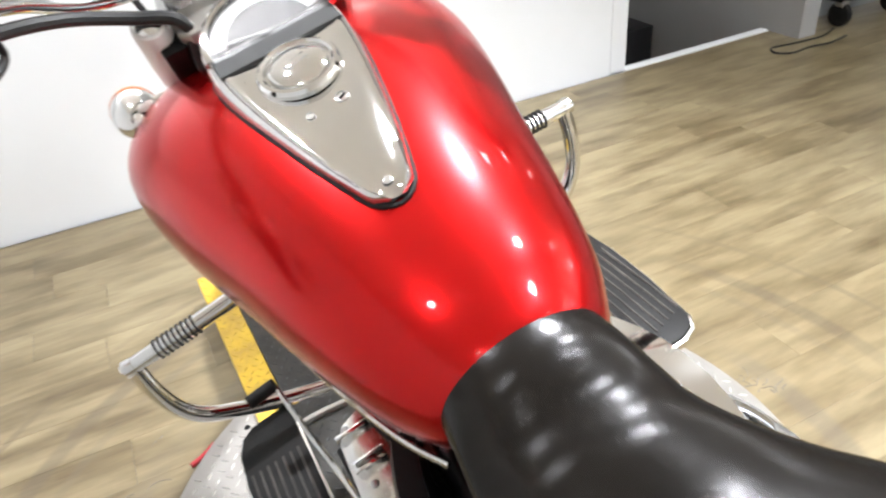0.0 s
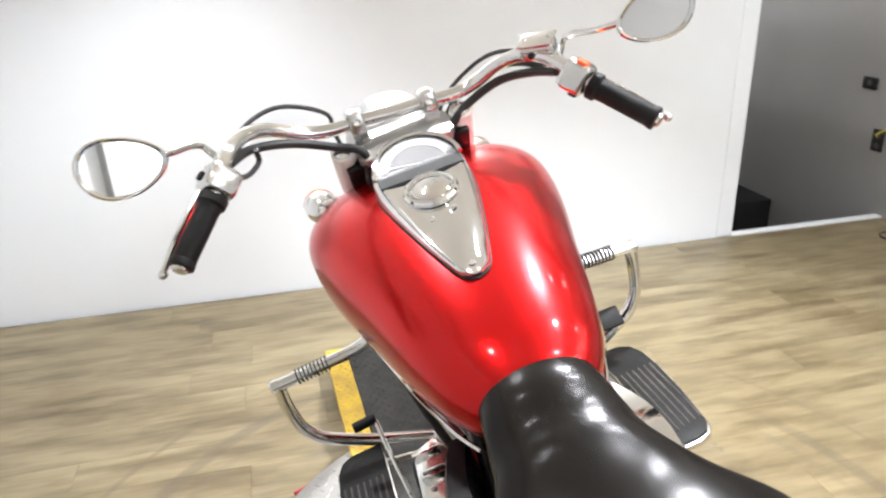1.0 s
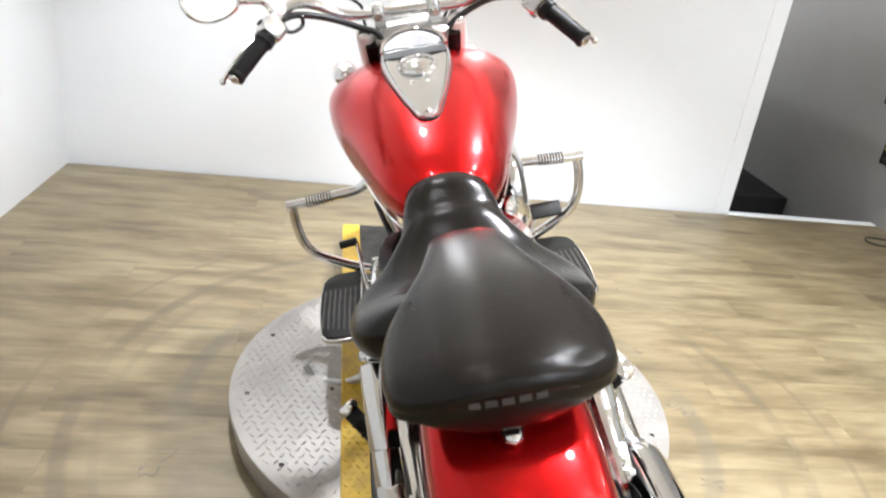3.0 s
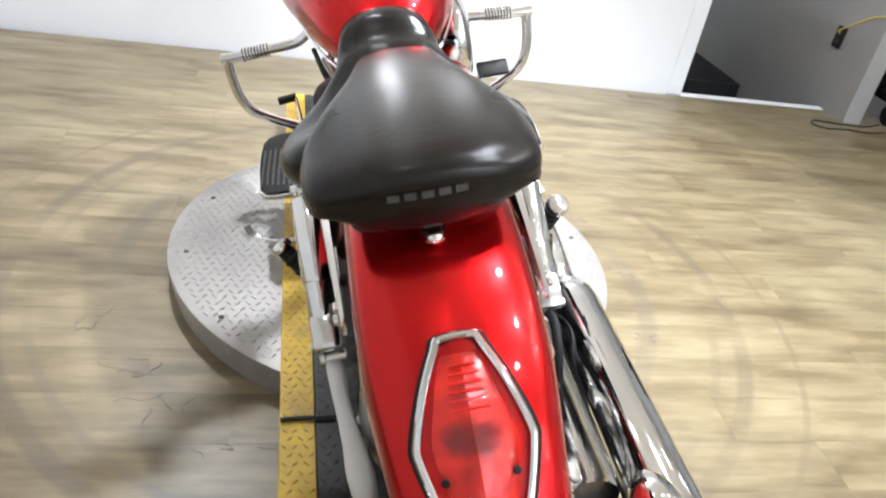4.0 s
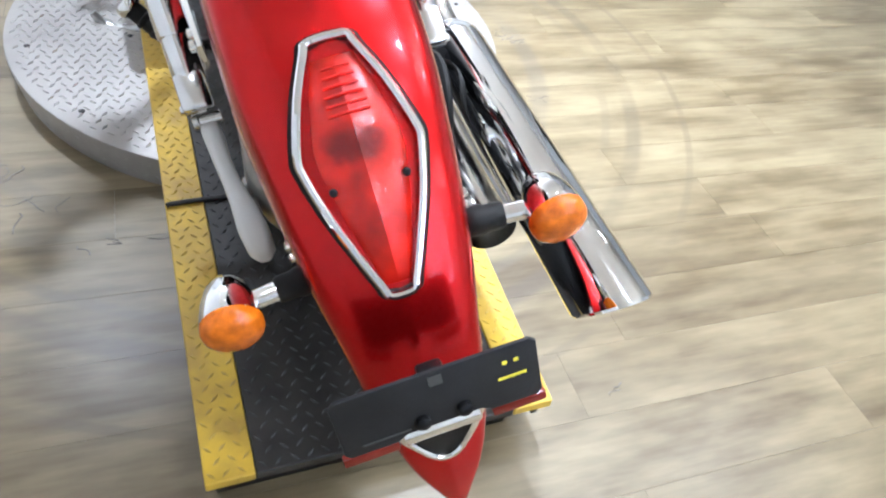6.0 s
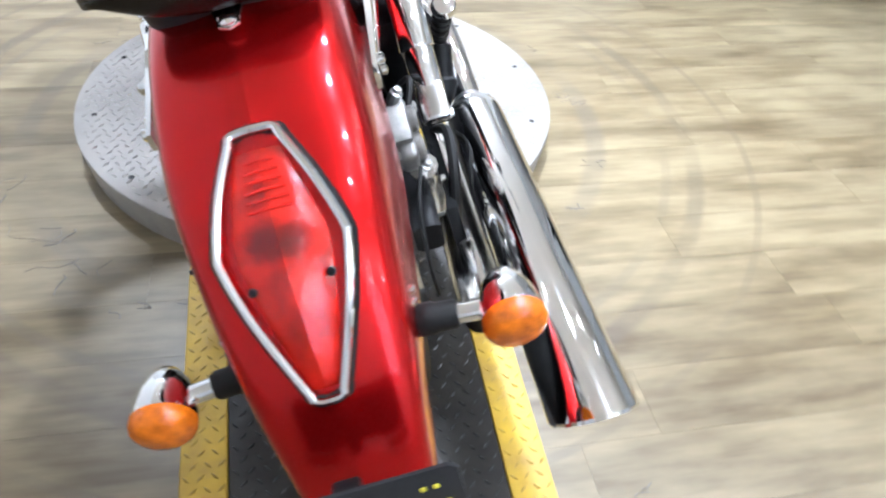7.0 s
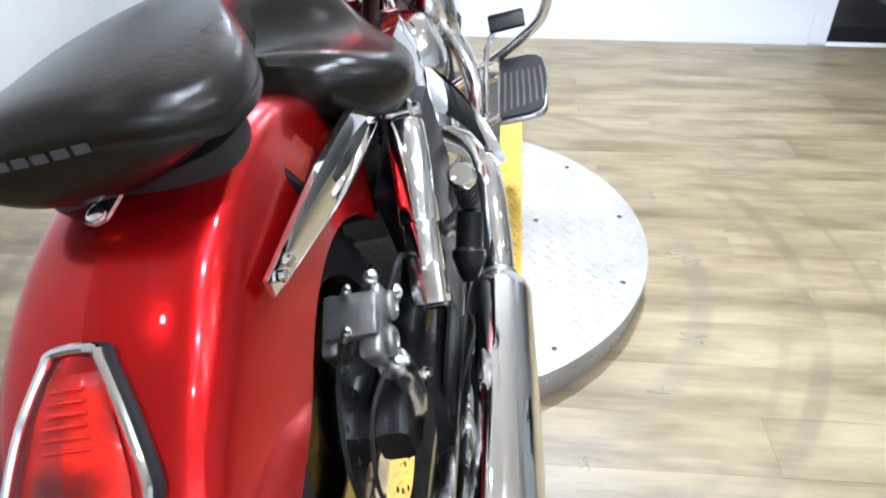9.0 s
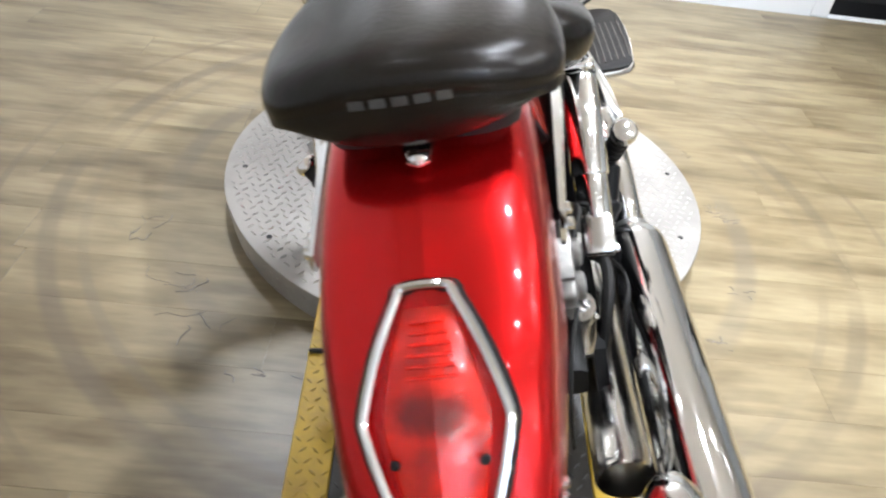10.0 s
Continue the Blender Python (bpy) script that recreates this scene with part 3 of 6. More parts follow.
DASH = [(-0.004, 0.010, 0.006), (0.002, 0.020, 0.010), (0.014, 0.027, 0.013), (0.08, 0.047, 0.016), (0.16, 0.066, 0.018), (0.23, 0.080, 0.021),
        (0.285, 0.086, 0.0245), (0.325, 0.083, 0.031), (0.355, 0.070, 0.037), (0.375, 0.048, 0.037), (0.385, 0.020, 0.028)]


def dash_point(x, s, h):
    return S0 + SD * s + SN * h + Vector((x, 0, 0))


bm = B()
loops = []
for i in range(44):
    s = -0.004 + 0.389 * i / 43
    a, h = interp(DASH, s)
    prof = [(-1.06, -0.03), (-1.04, 0.0), (-1.0, h * 0.55), (-0.95, h * 0.86), (-0.86, h), (-0.78, h * 0.99 - 0.001), (-0.4, h - 0.0035), (0, h - 0.004),
            (0.4, h - 0.0035), (0.78, h * 0.99 - 0.001), (0.86, h), (0.95, h * 0.86), (1.0, h * 0.55), (1.04, 0.0), (1.06, -0.03)]
    loops.append([dash_point(a * u, s, v) for u, v in prof])
rings(bm, loops, True, True)
console = part("console", bm, M_CHROME, BIKE, "chrome teardrop tank console", angle=50)
bm = B()
loops = []
for i in range(44):
    s = -0.0052 + 0.3915 * i / 43
    a, h = interp(DASH, max(-0.004, min(0.385, s)))
    loops.append([dash_point((a * 1.05 + 0.0006) * u, s, v) for u, v in ((-1, -0.04), (-1, -0.017), (1, -0.017), (1, -0.04))])
rings(bm, loops)
part("gasket", bm, M_RUBBER, console, "black rubber gasket")
seam = []
for s_ in [0.0 + 0.36 * k / 24 for k in range(25)]:
    a, h = interp(DASH, s_)
    p = dash_point(0, s_, 0)
    seam.append((a * 1.035, p.y))
loop = [(x, y) for x, y in seam[::-1]] + [(0.0, S0.y - 0.0075)] + [(-x, y) for x, y in seam]
bm = B()
tube(bm, [(S0.x + x, y, tank_top(S0.x + x, y) + 0.0005) for x, y in loop], 0.0028, 6, 2)
part("seam", bm, M_RUBBER, console, "black rubber seam")
# speedometer: tilted half-round face in the raised front
GM = frame_at(dash_point(0, 0.290, 0.0245), (0, -0.425, 0.905), (1, 0, 0))
arc = [(0.078 * math.cos(a), 0.082 * math.sin(a)) for a in (math.pi * k / 24 for k in range(25))]
bm = B()
prism(bm, arc, 0.003, GM)
dial = part("speedometer", bm, M_DIAL, console, "grey speedometer face", smooth=False)
bm = B()
prism(bm, [(0.074 * math.cos(a), 0.078 * math.sin(a)) for a in (radians(12 + 156 * k / 24) for k in range(25))] + [(0.055 * math.cos(a), 0.058 * math.sin(a)) for a in (radians(168 - 156 * k / 24) for k in range(25))], 0.0038, GM)
part("dial_band", bm, M_DIALW, dial, "pale dial scale", smooth=False)
bm = B()
prism(bm, [(-0.080, -0.024), (0.080, -0.024), (0.079, 0.001), (-0.079, 0.001)], 0.0045, GM, 0.001)
part("lower_band", bm, M_DIALGREY, dial, "grey lower dial panel", smooth=False)
for k in range(13):
    a = radians(16 + 148 * k / 12)
    bm = B()
    box(bm, (0.006 if k % 2 else 0.009, 0.0010, 0.001), GM @ pose(0.0665 * math.cos(a), 0.070 * math.sin(a), 0.0044, 0, 0, math.degrees(a)))
    part("dial_mark", bm, M_DIAL, dial, smooth=False)
bm = B()
box(bm, (0.060, 0.0024, 0.001), GM @ pose(-0.028, 0.012, 0.006, 0, 0, 168))
part("needle", bm, M_DIALW, dial, "pale needle", smooth=False)
bm = B()
tube(bm, [GM @ Vector((x, y, 0.006)) for x, y in [(0.081 * math.cos(a), 0.086 * math.sin(a)) for a in (math.pi * k / 20 for k in range(21))]], 0.0055, 8, 2)
part("bezel", bm, M_CHROME, dial, "chrome dial bezel")
bm = B()
loops = []
for i in range(7):
    f = i / 6
    loops.append([GM @ Vector((0.078 * math.cos(a) * math.cos(f * 1.45), 0.004 + (0.080 * math.sin(a)) * math.cos(f * 1.45), 0.006 + 0.004 * math.sin(f * 1.45))) for a in (math.pi * k / 20 for k in range(21))])
rings(bm, loops)
glass = part("dial_glass", bm, M_CLEAR, dial, "clear dial glass")
glass.visible_shadow = False
# filler cap
CC = dash_point(0, 0.222, 0.0165)
bm = B()
lathe(bm, CC, SN, [(0, 0.050), (0.005, 0.050), (0.009, 0.047), (0.010, 0.043), (0.008, 0.040), (0.003, 0.0385), (0.003, 0.0365), (0.008, 0.035), (0.0105, 0.030), (0.0125, 0.020), (0.0135, 0.008), (0.0136, 0.001)], 40)
cap = part("filler_cap", bm, M_CHROME, console, "round chrome filler cap")
bm = B()
box(bm, (0.030, 0.010, 0.006), frame_at(CC + SN * 0.012, SN, (1, 0.35, 0)), 0.002)
part("key_flap", bm, M_CHROME, cap)
for x, s in ((-0.022, 0.146), (0.0, 0.014), (-0.062, 0.245), (0.062, 0.245)):
    bm = B()
    hh = interp(DASH, s)[1] - 0.003
    lathe(bm, dash_point(x, s, hh), SN, [(0, 0.0055), (0.001, 0.0055), (0.0015, 0.0035), (0.0004, 0.003)], 14)
    part("screw", bm, M_CHROME2, console)
bm = B()
lathe(bm, dash_point(0.019, 0.150, 0.0135), SN, [(0, 0.0085), (0.0015, 0.0085), (0.002, 0.0065), (0.0008, 0.006)], 16)
part("ignition_lock", bm, M_CHROME2, console)
# Dark recess of the key slot laid on as a black bar.
bm = B()
box(bm, (0.009, 0.0025, 0.001), frame_at(dash_point(0.019, 0.150, 0.0150), SN, (1, 0.5, 0)))
part("key_slot", bm, M_BLACK, console)

# rear fender
AX = Vector((0, -0.075, 0.292))


def fender_r(t):
    return 0.448 + (0.0 if t < 58 else 0.000045 * (t - 58) ** 2)


def fender_k(t):
    return interp([(-60, 1.0), (35, 1.0), (50, 0.94), (66, 0.84), (80, 0.70), (90, 0.60), (99, 0.42), (107, 0.12)], t)[0]


SEC = [(p.x, p.y) for p in curve_through([(0, 0, 0), (0.030, 0.0036, 0), (0.058, 0.0085, 0), (0.080, 0.0145, 0), (0.095, 0.0225, 0), (0.104, 0.034, 0), (0.1095, 0.050, 0), (0.1135, 0.075, 0), (0.117, 0.105, 0), (0.121, 0.15, 0), (0.123, 0.175, 0)], 4)]


def polar(x, t, r):
    a = radians(t)
    return Vector((x, AX.y - math.sin(a) * r, AX.z + math.cos(a) * r))


def fender_drop(x):
    x = abs(x)
    for (a, d1), (b2, d2) in zip(SEC, SEC[1:]):
        if x <= b2:
            return d1 + (d2 - d1) * (x - a) / (b2 - a)
    return SEC[-1][1]


bm = B()
loops = []
for i in range(90):
    t = -48 + 155 * i / 89
    k, r = fender_k(t), fender_r(t)
    depth = interp([(-60, 1.0), (45, 1.0), (66, 0.72), (85, 0.52), (102, 0.25)], t)[0]
    outer = [(s * x * k, d * depth) for s, sec in ((-1, SEC[::-1]), (1, SEC[1:])) for x, d in sec]
    inner = [(x * 0.955, d + 0.005) for x, d in outer[::-1]]
    loops.append([polar(x, t, r - d) for x, d in outer + inner])
rings(bm, loops)
fender = part("rear_fender", bm, M_RED, BIKE, "deep candy red valanced rear fender", angle=12)
# bolts along the fender's edge
for s in (-1, 1):
    for t, d in ((60, 0.06), (62, 0.06)):
        bm = B()
        k = fender_k(t)
        lathe(bm, polar(s * 0.111 * k, t, fender_r(t) - d), (s, 0, 0.1), [(0, 0.006), (0.005, 0.006), (0.007, 0.003)], 10)
        part("bolt", bm, M_CHROME, fender)
# seat bracket and bolt
bm = B()
prism(bm, [(-0.020, 0.03), (0.020, 0.03), (0.011, -0.012), (0, -0.017), (-0.011, -0.012)], 0.004, frame_at((0, -0.214, 0.727), (0, -0.30, 0.95), (1, 0, 0)), 0.001)
br = part("seat_bracket", bm, M_CHROME, BIKE, "chrome seat bracket")
bm = B()
lathe(bm, (0, -0.219, 0.727), (0, -0.30, 0.95), [(0, 0.010), (0.005, 0.010), (0.008, 0.007), (0.009, 0.002)], 16)
part("bolt", bm, M_CHROME, br)

# tail light
TAILW = [(34.2, 0.018), (35.7, 0.026), (41, 0.045), (47.2, 0.0605), (49.8, 0.0605), (56, 0.048), (62.5, 0.030), (66.5, 0.018), (68, 0.012)]


def lin(table, t):
    for (a, v1), (b2, v2) in zip(table, table[1:]):
        if t <= b2:
            return v1 + (v2 - v1) * max(0, t - a) / (b2 - a)
    return table[-1][1]


def tail_surface(scale, raise_c, base, t0, t1, rows=36, cols=15, ridge=1.6):
    bm = B()
    grid = []
    for i in range(rows):
        t = t0 + (t1 - t0) * i / (rows - 1)
        w = lin(TAILW, t) * scale
        f = math.sin(math.pi * i / (rows - 1)) ** 0.45
        row = []
        for j in range(cols):
            u = -1 + 2 * j / (cols - 1)
            x = u * w
            row.append(bm.verts.new(polar(x, t, fender_r(t) - fender_drop(x) * 0.8 + base + raise_c * f * (1 - abs(u) ** ridge) ** 0.7)))
        grid.append(row)
    for i in range(rows - 1):
        for j in range(cols - 1):
            bm.faces.new((grid[i][j], grid[i][j + 1], grid[i + 1][j + 1], grid[i + 1][j]))
    edge = [v for v in bm.verts if v.is_boundary]
    res = bmesh.ops.extrude_edge_only(bm, edges=[e for e in bm.edges if e.is_boundary])
    low = [g for g in res["geom"] if isinstance(g, bmesh.types.BMVert)]
    for v in low:
        d = (v.co - Vector((v.co.x, AX.y, AX.z))).normalized()
        v.co -= d * 0.010
    bmesh.ops.holes_fill(bm, edges=[e for e in bm.edges if e.is_boundary], sides=0)
    return bm




def lens_core_material():
    """Red lens with the bulb hole's darkness painted into its middle."""
    m = mat("red_lens_core", (0.52, 0.009, 0.0022), 0.14, coat=0.2, var=0.55, scale=34, bump=1.0, bscale=38)
    nt, L = m.node_tree, m.node_tree.links.new
    b = nt.nodes["Principled BSDF"]
    src = b.inputs["Base Color"].links[0].from_socket
    tc = nt.nodes.new("ShaderNodeTexCoord")
    mp = nt.nodes.new("ShaderNodeMapping")
    c = polar(-0.004, 47.6, fender_r(47.6) + 0.008)
    mp.inputs["Location"].default_value = (-c.x * 30, -c.y * 52, -c.z * 52)
    mp.inputs["Scale"].default_value = (30, 52, 52)
    L(tc.outputs["Object"], mp.inputs["Vector"])
    wob = nt.nodes.new("ShaderNodeTexNoise")
    wob.inputs["Scale"].default_value = 1.3
    L(mp.outputs[0], wob.inputs["Vector"])
    ln = nt.nodes.new("ShaderNodeVectorMath")
    ln.operation = "LENGTH"
    L(mp.outputs[0], ln.inputs[0])
    add = nt.nodes.new("ShaderNodeMath")
    L(ln.outputs["Value"], add.inputs[0])
    L(wob.outputs["Fac"], add.inputs[1])
    r = nt.nodes.new("ShaderNodeMapRange")
    r.interpolation_type = "SMOOTHSTEP"
    r.inputs[1].default_value, r.inputs[2].default_value, r.inputs[3].default_value, r.inputs[4].default_value = 1.0, 1.9, 0.8, 0.0
    L(add.outputs[0], r.inputs[0])
    x = nt.nodes.new("ShaderNodeMix")
    x.data_type = "RGBA"
    L(r.outputs[0], x.inputs[0])
    L(src, x.inputs[6])
    x.inputs[7].default_value = (0.05, 0.002, 0.002, 1)
    L(x.outputs[2], b.inputs["Base Color"])
    return m


lens = part("tail_light", tail_surface(0.97, 0.016, 0.008, 34.6, 67.7), M_LENSCLEAR, BIKE, "clear outer lens of the tail light", angle=60)
lens.visible_shadow = False
core = part("red_core", tail_surface(0.72, 0.012, 0.001, 36.5, 66.6, ridge=1.05), lens_core_material(), lens, "creased red inner lens", angle=20)
for k in range(6):
    bm = B()
    t = 38.2 + 1.15 * k
    w = lin(TAILW, t) * 0.40
    tube(bm, [polar(x, t, fender_r(t) + 0.0112 - 0.16 * abs(x)) for x in (-w, 0, w)], 0.0016, 6, 1, smooth_path=False)
    part("prism_rib", bm, M_REDLENS, core, "red prism rib")
for x in (-0.037, 0.037):
    bm = B()
    p = polar(x, 52.8, fender_r(52.8) + 0.002)
    lathe(bm, p, p - Vector((0, AX.y, AX.z)), [(0, 0.0045), (0.004, 0.0045), (0.005, 0.003)], 10)
    part("screw", bm, M_BLACK, lens, "dark lens screw")
outline = [polar(s * lin(TAILW, t), t, fender_r(t) - fender_drop(lin(TAILW, t)) * 0.8 + 0.010) for s, ts in ((1, (34.2, 35.7, 41, 47.2, 49.8, 56, 62.5, 66.5, 68)), (-1, (68, 66.5, 62.5, 56, 49.8, 47.2, 41, 35.7, 34.2))) for t in ts]
bm = B()
tube(bm, outline, 0.0046, 8, 4, True)
part("bezel", bm, M_CHROME, lens, "chrome tail light bezel")
bm = B()
tube(bm, [p - (p - Vector((p.x, AX.y, AX.z))).normalized() * 0.008 + Vector((math.copysign(0.003, p.x), 0, 0)) for p in outline], 0.0065, 8, 4, True)
part("gasket", bm, M_RUBBER, lens, "black rubber gasket")

# fender tip lamp, plate holder, reflectors
TIPM = frame_at(polar(0, 90, fender_r(90) + 0.002), (0, -0.98, 0.19), (1, 0, 0))
bm = B()
vee = [(-0.054, 0.048), (0.054, 0.048), (0.050, 0.012), (0.026, -0.034), (0.009, -0.052), (-0.009, -0.052), (-0.026, -0.034), (-0.050, 0.012)]
prism(bm, vee, 0.006, TIPM, 0.002)
tip = part("fender_tip_lamp", bm, M_BLACK, BIKE, "dark vee-shaped lamp in the fender tip")
bm = B()
tube(bm, [TIPM @ Vector((x, y, 0.006)) for x, y in vee], 0.0045, 8, 3, True)
part("bezel", bm, M_CHROME, tip, "chrome vee bezel")
bm = B()
lathe(bm, TIPM @ Vector((-0.046, 0.030, 0.016)), (1, 0, 0), [(0, 0.013), (0.002, 0.016), (0.090, 0.016), (0.092, 0.013)], 20)
part("plate_lamp", bm, M_CHROME, tip, "chrome plate lamp")
PLM = frame_at((0, -0.600, 0.466), (0, -0.965, 0.26), (1, 0, 0))  # x right, y up the plate
bm = B()
prism(bm, [(-0.098, 0.0), (0.098, 0.0), (0.105, -0.006), (0.105, -0.072), (0.100, -0.078), (0.050, -0.078), (0.040, -0.070), (-0.040, -0.070), (-0.050, -0.078), (-0.100, -0.078), (-0.105, -0.072), (-0.105, -0.006)], 0.004, PLM, 0.001)
plate = part("plate_holder", bm, M_BPLASTIC, BIKE, "empty black plastic number plate holder")
for x, y, sx, sy, m in ((0.0, -0.012, 0.014, 0.012, M_LETTER), (0.070, -0.020, 0.005, 0.004, M_LABELY), (0.082, -0.020, 0.005, 0.004, M_LABELY), (0.076, -0.040, 0.030, 0.003, M_LABELY), (-0.06, -0.066, 0.05, 0.002, M_LETTER)):
    bm = B()
    box(bm, (sx, sy, 0.001), PLM @ Matrix.Translation((x, y, 0.0046)))
    part("print_bar", bm, m, plate, smooth=False)
for x in (-0.022, 0.022):
    bm = B()
    lathe(bm, PLM @ Vector((x, -0.060, 0.004)), PLM.to_3x3() @ Vector((0, 0, 1)), [(0, 0.008), (0.006, 0.008), (0.008, 0.005)], 12)
    part("screw", bm, M_BLACK, plate)
for s in (-1, 1):
    bm = B()
    box(bm, (0.060, 0.013, 0.010), PLM @ Matrix.Translation((s * 0.080, -0.088, -0.004)), 0.003)
    part("reflector", bm, M_REFLECT, plate, "red reflector strip")
bm = B()
box(bm, (0.028, 0.05, 0.03), PLM @ Matrix.Translation((0, -0.045, -0.02)), 0.004)
part("bracket", bm, M_BLACK, plate)


def signal(loc, s, facing=-1):
    """A bullet turn signal on a short stem; facing -1 looks back."""
    c = Vector(loc)
    f = Vector((0, facing, -0.05)).normalized()
    bm = B()
    lathe(bm, c, f, [(-0.062, 0.006), (-0.058, 0.014), (-0.045, 0.024), (-0.025, 0.031), (-0.004, 0.034), (0.002, 0.034)], 28)
    body = part("turn_signal", bm, M_CHROME, BIKE, "chrome bullet turn signal")
    bm = B()
    lathe(bm, c, f, [(0.002, 0.0345), (0.010, 0.0345), (0.016, 0.032), (0.022, 0.024), (0.025, 0.012), (0.026, 0.001)], 28)
    part("lens", bm, M_AMBER, body, "amber lens")
    return body


for s in (-1, 1):
    c = (s * 0.189 + 0.006, -0.451, 0.449 if s > 0 else 0.440)
    body = signal(c, s)
    a = Vector(c) - Vector((s * 0.020, -0.02, 0))
    bm = B()
    tube(bm, [a, a + Vector((-s * 0.036, 0.004, 0))], 0.0115, 14, 1)
    part("stem", bm, M_CHROME, body, "chrome stem")
    bm = B()
    lathe(bm, a + Vector((-s * 0.034, 0.004, 0)), (-s, 0.1, 0), [(0, 0.014), (0.004, 0.016), (0.022, 0.016), (0.026, 0.018), (0.042, 0.018), (0.050, 0.014)], 16)
    part("boot", bm, M_RUBBER, body, "black rubber boot")
    c = (-0.200 if s < 0 else 0.150, 1.148, 0.905 if s < 0 else 0.895)
    body = signal(c, s, 1)
    bm = B()
    tube(bm, [Vector(c) + Vector((-s * 0.02, 0, 0)), Vector(c) + Vector((-s * 0.07, -0.01, 0.0))], 0.010, 12, 1)
    part("stem", bm, M_CHROME, body, "chrome stem")

# wheels


def wheel(name, c, R, half, rim_r, spokes=True):
    c = Vector(c)
    e = B()
    prof = []
    for k in range(15):
        a = -math.pi * 0.62 + 2 * math.pi * 0.62 * k / 14
        prof.append((half * math.sin(a) * (1 if abs(a) < 1.6 else 1.0), R - half * 0.95 + half * 0.95 * math.cos(a)))
    n = 56
    loops = []
    for k in range(n):
        t = 2 * math.pi * k / n
        loop = [Vector((c.x + h, c.y + math.cos(t) * r, c.z + math.sin(t) * r)) for h, r in prof]
        loops.append(loop)
    rings(e, loops, True, False, True)
    w = part(name, e, M_TYRE, BIKE, "black rubber tyre")
    # tread grooves as short raised bars
    bm = B()
    lathe(bm, c - Vector((half * 0.62, 0, 0)), (1, 0, 0), [(0, rim_r + 0.012), (0.006, rim_r + 0.014), (0.014, rim_r - 0.004), (half * 1.24 - 0.014, rim_r - 0.004), (half * 1.24 - 0.006, rim_r + 0.014), (half * 1.24, rim_r + 0.012)], 56)
    part("rim", bm, M_CHROME2 if "front" in name else M_DARKCHROME, w, "dark polished wheel rim")
    bm = B()
    lathe(bm, c - Vector((0.075, 0, 0)), (1, 0, 0), [(0, 0.03), (0.01, 0.045), (0.05, 0.05), (0.10, 0.05), (0.14, 0.045), (0.15, 0.03)], 28)
    # The rear hub is black to put the wheel well's darkness into it.
    part("hub", bm, M_ALU if "front" in name else M_BLACK, w, "cast hub")
    for k in range(5):
        a = 2 * math.pi * k / 5 + 0.3
        bm = B()
        d = Vector((0, math.cos(a), math.sin(a)))
        tube(bm, [c + d * 0.04, c + d * (rim_r * 0.6), c + d * (rim_r - 0.002)], [0.022, 0.013], 10, 4)
        part("spoke", bm, M_ALU, w, "cast spoke")
    for k in range(48):
        a = 2 * math.pi * k / 48
        d, t2 = Vector((0, math.cos(a), math.sin(a))), Vector((0, -math.sin(a), math.cos(a)))
        bm = B()
        s = 1 if k % 2 else -1
        tube(bm, [c + d * (R + 0.0005), c + d * (R - 0.006) + Vector((s * half * 0.45, 0, 0)) + t2 * 0.018, c + d * (R - 0.028) + Vector((s * half * 0.82, 0, 0)) + t2 * 0.024], 0.0035, 5, 3)
        part("tread_bar", bm, M_TYRE, w)
    return w


rw = wheel("rear_wheel", AX, 0.298, 0.080, 0.19)
fw = wheel("front_wheel", (0, 1.60, 0.30), 0.306, 0.062, 0.215)
for c, x, par in ((AX, 0.098, rw), (Vector((0, 1.60, 0.30)), -0.075, fw)):
    bm = B()
    lathe(bm, (x, c.y, c.z), (1, 0, 0), [(0, 0.085), (0, 0.148), (0.006, 0.148), (0.006, 0.085)], 48)
    disc = part("brake_disc", bm, M_CHROME, par, "steel brake disc")
    # Drilled holes as black discs that give their darkness on the surface.
    for k in range(36):
        bm = B()
        a = 2 * math.pi * k / 36
        rr = (0.108, 0.121, 0.134)[k % 3]
        lathe(bm, (x + (0.0062 if x > 0 else -0.0002), c.y + math.cos(a) * rr, c.z + math.sin(a) * rr), (1 if x > 0 else -1, 0, 0), [(0, 0.0042), (0.0003, 0.0042)], 10)
        part("hole_dark_disc", bm, M_BLACK, disc)
# front fender
bm = B()
loops = []
for i in range(40):
    t = radians(-70 + 150 * i / 39)
    k = min(1, 1.2 * math.sin(math.pi * (i + 1) / 41) ** 0.5)
    ring = []
    for j in range(9):
        u = -1 + j / 4
        r = 0.345 - 0.035 * abs(u) ** 2.5 - (0.03 if abs(u) == 1 else 0)
        ring.append(Vector((u * 0.078 * k, 1.60 - math.sin(t) * r, 0.30 + math.cos(t) * r)))
    for j in range(8, -1, -1):
        u = -1 + j / 4
        r = 0.340 - 0.035 * abs(u) ** 2.5 - (0.03 if abs(u) == 1 else 0)
        ring.append(Vector((u * 0.074 * k, 1.60 - math.sin(t) * r, 0.30 + math.cos(t) * r)))
    loops.append(ring)
rings(bm, loops)
part("front_fender", bm, M_RED, BIKE, "candy red front fender", angle=60)

